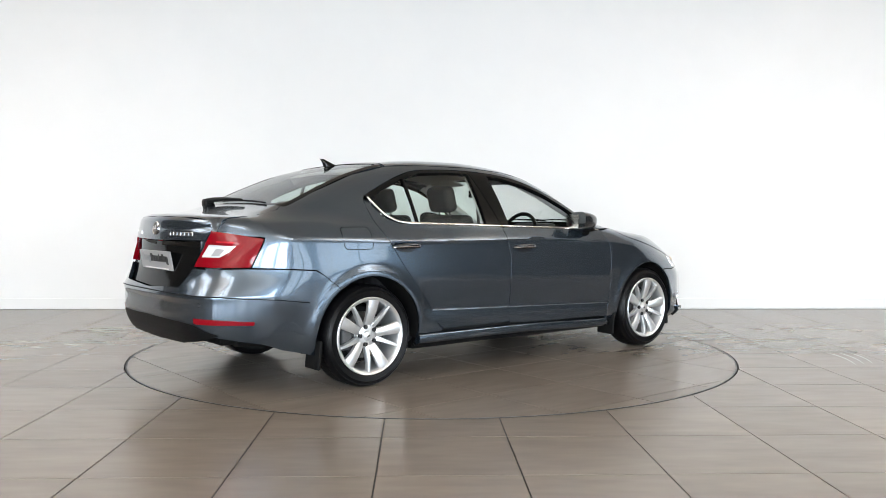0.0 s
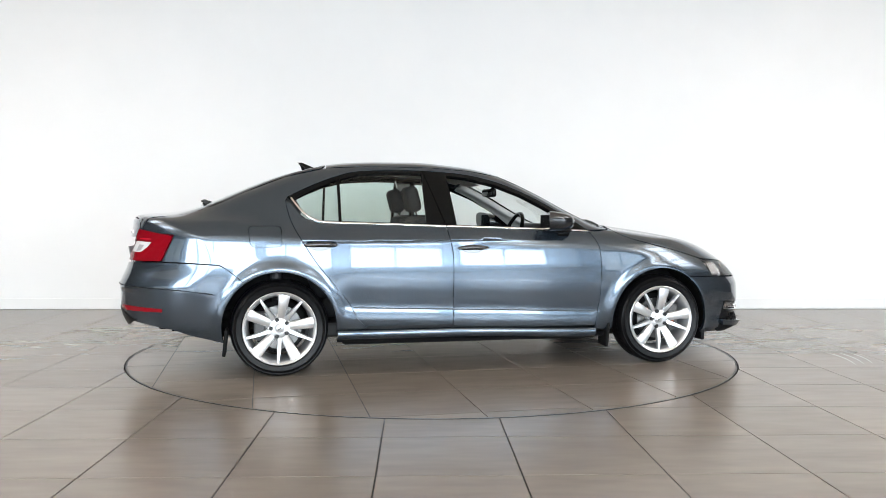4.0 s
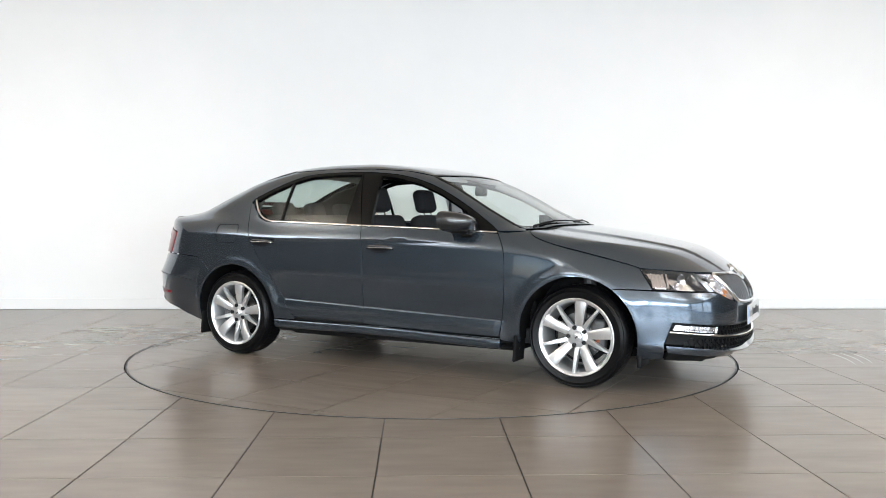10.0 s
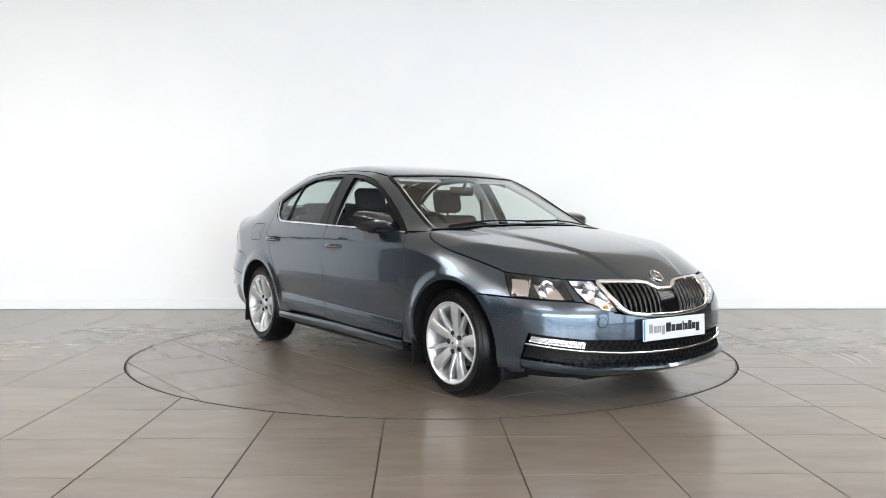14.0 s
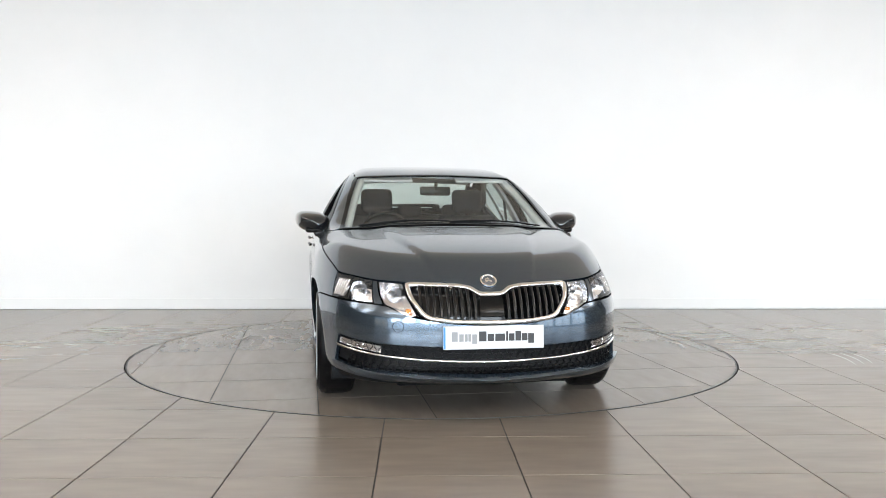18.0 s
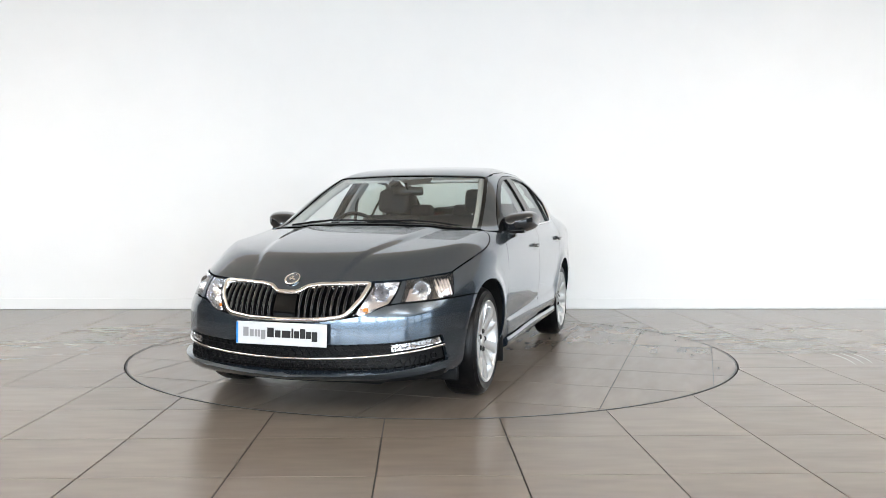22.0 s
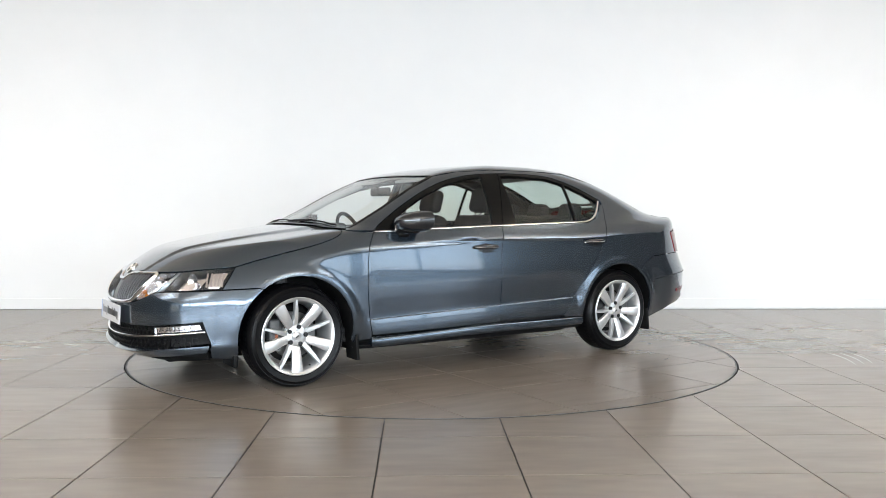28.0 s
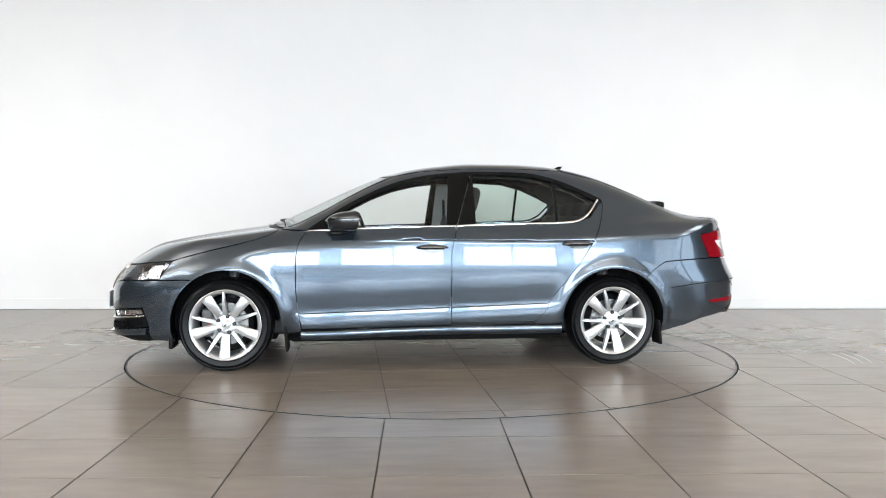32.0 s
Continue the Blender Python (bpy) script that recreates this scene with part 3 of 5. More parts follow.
def panel_mesh(name, kind, poly, side=1, step_uv=0.03, gap=0.003, thick=0.018, off=0.0, scale=1.0, back=True, lines=()):
    """A sheet cut to a drawing and laid on the skin, with edges folded in. scale: v units per u unit for angles."""
    S = np.array([1.0 / scale, 1.0])
    poly = [(p[0] / scale, p[1]) for p in poly]
    poly = inset(dense(poly, step_uv * 0.7), gap)
    P = np.array(poly)
    lo, hi = P.min(0), P.max(0)
    gx, gy = np.meshgrid(np.arange(lo[0] + step_uv / 2, hi[0], step_uv), np.arange(lo[1] + step_uv / 2, hi[1], step_uv))
    G = np.stack([gx.ravel(), gy.ravel()], 1)
    # rows of points that follow the creases
    for line in lines:
        u = np.arange(lo[0] + 0.005, hi[0], step_uv * 0.8)
        v = line(u)
        G = G[np.abs(G[:, 1] - line(G[:, 0])) > 0.016]
        G = np.concatenate([G] + [np.stack([u, v + d], 1) for d in (-0.010, -0.0035, 0.0005, 0.0035, 0.010)])
    x, y = G[:, 0], G[:, 1]
    inside = np.zeros(len(G), bool)
    near = np.full(len(G), 9.0)
    Q = np.roll(P, -1, 0)
    for (ax, ay), (bx, by) in zip(P, Q):
        c = (ay > y) != (by > y)
        with np.errstate(divide="ignore", invalid="ignore"):
            inside ^= c & (x < (bx - ax) * (y - ay) / (by - ay) + ax)
        L = max((bx - ax) ** 2 + (by - ay) ** 2, 1e-12)
        t = np.clip(((x - ax) * (bx - ax) + (y - ay) * (by - ay)) / L, 0, 1)
        near = np.minimum(near, np.hypot(x - ax - t * (bx - ax), y - ay - t * (by - ay)))
    G = G[inside & (near > (0.006 if lines else step_uv * 0.45))]
    nb = len(P)
    pts = [Vector(p) for p in P] + [Vector(p) for p in G]
    vs, _, fs, _, _, _ = delaunay_2d_cdt(pts, [(i, (i + 1) % nb) for i in range(nb)], [], 1, 1e-6, False)
    V = np.array([tuple(v) for v in vs])
    C = np.array([V[list(f)].mean(0) for f in fs])
    keep = np.zeros(len(C), bool)
    for (ax, ay), (bx, by) in zip(P, Q):
        c = (ay > C[:, 1]) != (by > C[:, 1])
        with np.errstate(divide="ignore", invalid="ignore"):
            keep ^= c & (C[:, 0] < (bx - ax) * (C[:, 1] - ay) / (by - ay) + ax)
    fs = [f for f, k in zip(fs, keep) if k]
    used = sorted({i for f in fs for i in f})
    new_id = {v: k for k, v in enumerate(used)}
    V = V[used]
    fs = [tuple(new_id[i] for i in f) for f in fs]
    p3, n3 = lay(kind, V * np.array([scale, 1.0]), side, off)
    faces = [tuple(f) for f in fs]
    # outward winding
    a, b, c = (p3[[f[i] for f in faces]] for i in range(3))
    if np.sum(np.cross(b - a, c - a) * n3[[f[0] for f in faces]]) < 0:
        faces = [f[::-1] for f in faces]
    count = {}
    for f in faces:
        for i in range(3):
            e = (f[i], f[(i + 1) % 3])
            count[e] = count.get(e, 0) + 1
    rim = [e for e in count if (e[1], e[0]) not in count]
    N = len(p3)
    pos, nor = [p3], [n3]
    if thick:
        ids = sorted({i for e in rim for i in e})
        loc = {v: k for k, v in enumerate(ids)}
        mean = np.zeros((len(ids), 3))
        for i, j in rim:
            t = p3[j] - p3[i]
            o = np.cross(t, n3[i])
            mean[loc[i]] += o
            mean[loc[j]] += o
        mean /= np.maximum(np.linalg.norm(mean, axis=1), 1e-9)[:, None]
        edge = p3[ids] - n3[ids] * 0.0015 + mean * 0.0008
        deep = p3[ids] - n3[ids] * thick
        pos += [edge, deep]
        nor += [mean, mean]
        k0, k1 = N, N + len(ids)
        for i, j in rim:
            faces.append((j, i, k0 + loc[i], k0 + loc[j]))
            faces.append((k0 + loc[j], k0 + loc[i], k1 + loc[i], k1 + loc[j]))
        if back:
            k2 = N + 2 * len(ids)
            pos.append(p3 - n3 * thick)
            nor.append(-n3)
            faces += [(f[2] + k2, f[1] + k2, f[0] + k2) for f in faces[:len(fs)]]
    pos, nor = np.concatenate(pos), np.concatenate(nor)
    me = bpy.data.meshes.new(name)
    me.from_pydata(pos.tolist(), [], faces)
    me.polygons.foreach_set("use_smooth", [True] * len(me.polygons))
    me.update()
    me.normals_split_custom_set_from_vertices(nor.tolist())
    return me


def panel(name, kind, poly, material, parent, label="", side=1, **kw):
    return part(name, panel_mesh(name, kind, poly, side, **kw), material, parent, label)


def ribbon(name, kind, path, width, height, material, parent, label="", side=1, closed=False, sink=0.004, step_uv=0.03, scale=1.0, profile=5):
    """A moulding with a rounded section that runs along a line on the skin."""
    path = dense([(p[0] / scale, p[1]) for p in path], step_uv, closed)
    P, Nn = lay(kind, np.array(path) * np.array([scale, 1.0]), side)
    n = len(P)
    T = (np.roll(P, -1, 0) - np.roll(P, 1, 0)) if closed else np.gradient(P, axis=0)
    T /= np.maximum(np.linalg.norm(T, axis=1), 1e-9)[:, None]
    B = np.cross(Nn, T)
    B /= np.maximum(np.linalg.norm(B, axis=1), 1e-9)[:, None]
    sec = [(-width / 2, -sink)] + [(-width / 2 * math.cos(math.pi * k / (profile - 1)), height * (0.35 + 0.65 * math.sin(math.pi * k / (profile - 1)))) for k in range(profile)] + [(width / 2, -sink)]
    bm = bmesh.new()
    rings = [[bm.verts.new(P[i] + B[i] * b + Nn[i] * h) for b, h in sec] for i in range(n)]
    m = len(sec)
    for i in range(n if closed else n - 1):
        a, b = rings[i], rings[(i + 1) % n]
        for k in range(m):
            bm.faces.new((a[k], a[(k + 1) % m], b[(k + 1) % m], b[k]))
    if not closed:
        bm.faces.new(rings[0])
        bm.faces.new(rings[-1][::-1])
    bmesh.ops.recalc_face_normals(bm, faces=bm.faces)
    return smooth(part(name, bm, material, parent, label), 50)


def tube_bm(pts, r, segs=8, bm=None):
    """A round bar through points in space."""
    bm = bm or bmesh.new()
    P = [Vector(p) for p in pts]
    rings = []
    for i, p in enumerate(P):
        t = (P[min(i + 1, len(P) - 1)] - P[max(i - 1, 0)]).normalized()
        s = t.orthogonal().normalized() if i == 0 else (rings_s - t * rings_s.dot(t)).normalized()
        rings_s = s
        u = t.cross(s)
        rr = r[i] if isinstance(r, (list, tuple)) else r
        rings.append([bm.verts.new(p + (s * math.cos(2 * math.pi * k / segs) + u * math.sin(2 * math.pi * k / segs)) * rr) for k in range(segs)])
    for a, b in zip(rings, rings[1:]):
        for k in range(segs):
            bm.faces.new((a[k], a[(k + 1) % segs], b[(k + 1) % segs], b[k]))
    bm.faces.new(rings[0][::-1])
    bm.faces.new(rings[-1])
    return bm


def arc(cx, cz, r, a0, a1, n=14):
    return [(cx + r * math.cos(radians(a0 + (a1 - a0) * k / n)), cz + r * math.sin(radians(a0 + (a1 - a0) * k / n))) for k in range(n + 1)]


def conv(k1, k2, pts, side=1):
    """The same places on the skin in another drawing."""
    p, _ = lay(k1, pts, side)
    ix = {"S": (0, 2), "T": (0, 1), "F": (1, 2), "R": (1, 2)}[k2]
    return [(float(q[ix[0]]), float(q[ix[1]])) for q in p]


def flip(pts):
    """Mirror image of a half drawing whose first value is the sideways one, appended in reverse."""
    return list(pts) + [(-a, b) for a, b in reversed(pts) if abs(a) > 1e-6]


def well(name, kind, poly, depth, material, parent, label="", side=1, scale=1.0, step_uv=0.02):
    """The open housing behind a lens: a wall round its outline and a floor set back from the skin."""
    me = panel_mesh(name, kind, poly, side, step_uv, 0.003, 0, -depth, scale)
    bm = bmesh.new()
    bm.from_mesh(me)
    bpy.data.meshes.remove(me)
    rim = [e for e in bm.edges if len(e.link_faces) == 1]
    new_v = {}
    line = {v for e in rim for v in e.verts}
    P = np.array([tuple(v.co) for v in line])
    n = grad(P)
    for v, nn in zip(list(line), n):
        new_v[v] = bm.verts.new(v.co + Vector(nn) * (depth - 0.003))
    for e in rim:
        a, b = e.verts
        bm.faces.new((a, b, new_v[b], new_v[a]))
    return smooth(part(name, bm, material, parent, label), 35)


# seams shared by neighbouring panels, as drawings
SCREEN_SIDE = [(0.955, 0.715), (0.80, 0.690), (0.60, 0.655), (0.40, 0.615), (0.20, 0.572)]          # T: windscreen edge, base to roof
ROOF_SIDE = [(0.20, 0.572), (0.0, 0.570), (-0.3, 0.568), (-0.7, 0.562), (-1.02, 0.552)]              # T: roof seam
HATCH_SIDE = [(-1.02, 0.552), (-1.3, 0.570), (-1.6, 0.600), (-1.85, 0.625), (-2.05, 0.638), (-2.17, 0.634), (-2.225, 0.614)]  # T
BONNET_SIDE = [(0.985, 0.968), (1.05, 0.925), (1.19, 0.878), (1.43, 0.820), (1.60, 0.776), (1.701, 0.746)]  # S
DOOR_TOP = [(-1.285, 1.180), (-1.13, 1.255), (-0.96, 1.322), (-0.80, 1.360), (-0.55, 1.372), (-0.30, 1.368), (-0.05, 1.345), (0.15, 1.300), (0.33, 1.232), (0.52, 1.135), (0.70, 1.025), (0.80, 0.958)]
BELT = [(0.805, 0.944), (0.4, 0.960), (-0.037, 0.974), (-0.5, 0.988), (-0.9, 1.001), (-1.085, 1.008)]
FRONT_EDGE = [(0.805, 0.944), (0.852, 0.87), (0.872, 0.78), (0.875, 0.60), (0.868, 0.48), (0.840, 0.285)]
REAR_EDGE = [(-1.298, 1.155), (-1.285, 1.08), (-1.24, 0.962), (-1.107, 0.747), (-0.99, 0.60), (-0.894, 0.479), (-0.845, 0.385), (-0.80, 0.335), (-0.765, 0.318)]


def gap_x(z):
    return -0.187 - 0.045 * max(0.0, (z - 0.80) / 0.2) - 0.04 * max(0.0, (z - 0.98) / 0.38)


def handle(door, hx, hz, side):
    """A pull bar that swells towards its middle, with a bright strip along its underside."""
    def bar(rise, half_w, thick, drop):
        bm = bmesh.new()
        rings = []
        us = np.linspace(-1, 1, 15)
        P, N = lay("S", [(hx + 0.112 * u, hz + 0.004 - drop - 0.006 * u * u) for u in us], side)
        for u, p, n in zip(us, P, N):
            full = max(1 - abs(u) ** 3.2, 0.02) ** 0.5
            n = Vector((0, side, 0)) * 0.8 + Vector(n) * 0.2
            c = Vector(p) + n * (0.004 + rise * (1 - u * u) ** 0.6)
            rings.append([bm.verts.new(c + n * (thick * full * math.cos(a)) + Vector((0, 0, half_w * full * math.sin(a)))) for a in [2 * math.pi * k / 12 for k in range(12)]])
        for p, q in zip(rings, rings[1:]):
            for k in range(12):
                bm.faces.new((p[k], p[(k + 1) % 12], q[(k + 1) % 12], q[k]))
        bm.faces.new(rings[0][::-1])
        bm.faces.new(rings[-1])
        bmesh.ops.recalc_face_normals(bm, faces=bm.faces)
        return bm

    # darker than the doors' paint: the bar is shaded by colour
    h = smooth(part("handle", bar(0.026, 0.0155, 0.010, 0.0), M_SHELL, door, "graphite door handle, shaded in its colour, with a chrome lower strip"), 70)
    smooth(part("handle_strip", bar(0.0275, 0.0035, 0.0105, 0.004), M_CHROME, h), 70)


def car_sides(car):
    for side, word in ((1, "left"), (-1, "right")):
        roof_s = conv("T", "S", SCREEN_SIDE + ROOF_SIDE[1:] + HATCH_SIDE[1:])
        door_top = soft(DOOR_TOP, 4)
        rear_edge = soft(REAR_EDGE, 4)
        belt = soft(BELT, 3)
        front_edge = soft(FRONT_EDGE, 3)
        # body side: windscreen pillar, roof rail, rear pillar and rear wing in one pressing
        arch = arc(-AXLE, HUB_Z, ARCH_R, 126, -7, 26)
        lamp = conv("R", "S", [(0.592, 0.970), (0.68, 0.957)]) + [(-2.006, 0.927), (-2.02, 0.89), (-2.085, 0.756)]
        poly = roof_s + lamp + [(-1.90, 0.748), (-1.72, 0.736), (-1.665, 0.70)] + arch + [(-0.968, 0.300), (-0.80, 0.300)] + rear_edge[::-1] + door_top + [(0.975, 0.960)]
        panel("rear_wing_panel", "S", poly, M_PAINT, car, side=side, step_uv=0.020, gap=0.002, lines=(crease,))
        # fuel flap on the driver's side, only a fine joint
        if side < 0:
            flap = rounded([(-1.540, 0.985), (-1.330, 0.985), (-1.325, 0.850), (-1.525, 0.850)], 0.03)
            ribbon("fuel_flap_joint", "S", flap, 0.004, 0.0004, M_UNDER, car, side=side, closed=True)
        # doors
        rear = [(gap_x(z), z) for z in np.linspace(0.318, 0.985, 12)] + [p for p in belt if p[0] < -0.26] + [(-1.19, 1.045), (-1.262, 1.135)] + rear_edge
        front = [(gap_x(z), z) for z in np.linspace(0.308, 0.972, 12)][::-1] + [(0.0, 0.300), (0.836, 0.285)] + front_edge[::-1][1:] + [p for p in belt if p[0] > -0.2][1:]
        rd = panel("rear_door", "S", rear, M_PAINT, car, side=side, step_uv=0.022, lines=(crease, rub))
        fd = panel("front_door", "S", front, M_PAINT, car, side=side, step_uv=0.022, lines=(crease, rub))
        for d, poly2 in ((rd, rear), (fd, front)):
            panel("door_card", "S", inset(dense(poly2, 0.03), 0.02), M_DASH, d, "black inner door trim", side=side, off=-0.055, thick=0.01, step_uv=0.06)
        # handles: a bar over a flat dark oval that paints in the cup's shade
        for d, hx, hz in ((rd, -1.055, 0.862), (fd, -0.030, 0.838)):
            hx -= 0.02
            cup = [(hx - 0.006 + 0.075 * math.cos(2 * math.pi * k / 28), hz - 0.008 + 0.031 * math.sin(2 * math.pi * k / 28)) for k in range(28)]
            panel("handle_cup_shade", "S", cup, M_SHELL, d, side=side, off=0.0008, thick=0.0, gap=0, step_uv=0.015)
            handle(d, hx, hz, side)
        # black frames round the windows
        b1 = [(gap_x(z), z) for z in np.linspace(0.985, 1.366, 8)]
        top_r = [p for p in door_top if p[0] < -0.275]
        top_f = [p for p in door_top if p[0] > -0.265]
        rg_top = [(-1.235, 1.168), (-1.12, 1.226), (-0.96, 1.293), (-0.80, 1.336), (-0.55, 1.350), (-0.365, 1.348)]
        frame_r = b1 + top_r[::-1] + [(-1.262, 1.165)] + rg_top + [(-0.365, 0.990)]
        panel("rear_window_frame", "S", frame_r, M_TRIM, rd, "gloss black window frame", side=side, step_uv=0.03, thick=0.03)
        fg_top = [(-0.185, 1.335), (-0.05, 1.320), (0.15, 1.272), (0.33, 1.203), (0.50, 1.113), (0.56, 1.075)]
        frame_f = b1[::-1] + [(-0.150, 0.978)] + fg_top + [(0.575, 0.955), (0.80, 0.948)] + top_f[::-1]
        panel("front_window_frame", "S", frame_f, M_TRIM, fd, "gloss black window frame", side=side, step_uv=0.03, thick=0.03)
        # panes
        quarter = [(-1.235, 1.166), (-1.12, 1.224), (-0.955, 1.292), (-0.955, 1.008), (-1.085, 1.014), (-1.18, 1.055)]
        panel("quarter_pane", "S", quarter, M_TINT, rd, "fixed tinted rear quarter glass", side=side, off=-0.010, thick=0.0, gap=-0.004, step_uv=0.05).visible_shadow = False
        pane = [(-0.935, 1.300), (-0.80, 1.336), (-0.55, 1.350), (-0.365, 1.348), (-0.365, 0.990), (-0.935, 1.006)]
        panel("window_pane", "S", pane, M_TINT, rd, "raised tinted rear door glass", side=side, off=-0.010, thick=0.0, gap=-0.004, step_uv=0.05).visible_shadow = False
        ribbon("window_divider", "S", [(-0.945, 1.008), (-0.945, 1.298)], 0.020, 0.004, M_TRIM, rd, side=side, sink=0.012)
        if side > 0:
            pane = [(-0.185, 1.335), (-0.05, 1.320), (0.15, 1.272), (0.33, 1.203), (0.50, 1.113), (0.56, 1.075), (0.575, 0.955), (-0.150, 0.978)]
            panel("window_pane", "S", pane, M_GLASS, fd, "raised front door glass", side=side, off=-0.010, thick=0.0, gap=-0.004, step_uv=0.05).visible_shadow = False
        # bright strip under the windows, sweeping up behind the quarter glass
        ribbon("window_strip", "S", soft([(0.795, 0.950), (0.4, 0.966), (-0.037, 0.980), (gap_x(0.98) + 0.004, 0.985)], 4), 0.013, 0.005, M_CHROME, fd, "chrome strip under the windows", side=side)
        ribbon("window_strip", "S", soft([(gap_x(0.98) - 0.004, 0.985), (-0.5, 0.994), (-0.9, 1.006), (-1.06, 1.014), (-1.14, 1.042), (-1.20, 1.090), (-1.262, 1.172)], 4), 0.015, 0.005, M_CHROME, rd, "chrome strip sweeping up behind the windows", side=side)
        # front wing
        arch_f = arc(AXLE, HUB_Z, ARCH_R, 54, 187, 26)
        wing = conv("S", "S", soft(BONNET_SIDE, 3)) + [(1.794, 0.616), (1.60, 0.622)] + arch_f + [(0.965, 0.245), (0.846, 0.262)] + front_edge[::-1] + [(0.975, 0.960)]
        panel("front_wing", "S", wing, M_PAINT, car, side=side, step_uv=0.020, lines=(crease,))
        # sill: painted above; below, a black strip stands in for its shade
        bm = bmesh.new()
        rings = []
        for x in np.linspace(-0.968, 0.842, 40):
            z0 = 0.297 - 0.012 * step(x, -0.3, 0.84) - 0.012 * step(x, 0.0, 0.84)
            y0 = float(flank(np.array([x]), np.array([z0]))[0])
            rings.append([bm.verts.new((x, side * (y0 + dy), z0 + dz)) for dy, dz in ((-0.030, -0.001), (-0.006, -0.001), (0.004, -0.005), (0.0085, -0.013), (0.0105, -0.030), (0.008, -0.048), (0.0, -0.060), (-0.022, -0.068), (-0.05, -0.068))])
        for p, q in zip(rings, rings[1:]):
            for k in range(8):
                bm.faces.new((p[k], p[k + 1], q[k + 1], q[k]))
        bm.faces.new(rings[0])
        bm.faces.new(rings[-1][::-1])
        bmesh.ops.recalc_face_normals(bm, faces=bm.faces)
        smooth(part("side_sill", bm, M_PAINT, car), 60)
        panel("sill_shade_strip", "S", [(-0.975, 0.234), (0.0, 0.220), (0.95, 0.223), (0.955, 0.200), (0.0, 0.196), (-0.97, 0.208)], M_PLASTIC, car, "black strip painted for the shade low on the sill", side=side, thick=0.03, step_uv=0.04)
        # arch lips and liners
        for ax, a0, a1 in ((AXLE, -14, 187), (-AXLE, -7, 194)):
            bm = bmesh.new()
            ring = []
            for k in range(33):
                a = radians(a0 + (a1 - a0) * k / 32)
                x, z = ax + 0.372 * math.cos(a), HUB_Z + 0.372 * math.sin(a)
                w = abs(float(lay("S", [(x, z)], side)[0][0][1]))
                ring.append([bm.verts.new((ax + r * math.cos(a), side * yy, HUB_Z + r * math.sin(a))) for r, yy in ((0.372, w - 0.016), (0.385, 0.72), (0.40, 0.50), (0.10, 0.48))])
            for a, b in zip(ring, ring[1:]):
                for k in range(3):
                    bm.faces.new((a[k], a[k + 1], b[k + 1], b[k]))
            smooth(part("wheel_arch_liner", bm, M_UNDER, car, "black wheel arch liner"))
        # mud flaps
        for x, z, h, w0 in ((0.940, 0.235, 0.115, 0.79), (-1.690, 0.245, 0.115, 0.78)):
            m = Matrix.Translation((x, side * w0, z - h / 2 + 0.04)) @ Matrix.Rotation(radians(4 if x > 0 else 6), 4, "Y")
            smooth(part("mud_flap", box_bm(0.022, 0.16, h + 0.06, m, 0.010, 3), M_UNDER, car, "black rubber mud flap behind a wheel"))


def lamp_top():
    """The upper edge of the headlights, from the wing to the grille, as angles and heights."""
    return dense(ang("FC", [("s", 1.701, 0.743), ("f", 0.68, 0.730), ("f", 0.575, 0.715), ("f", 0.44, 0.708)]), 2.0, False)


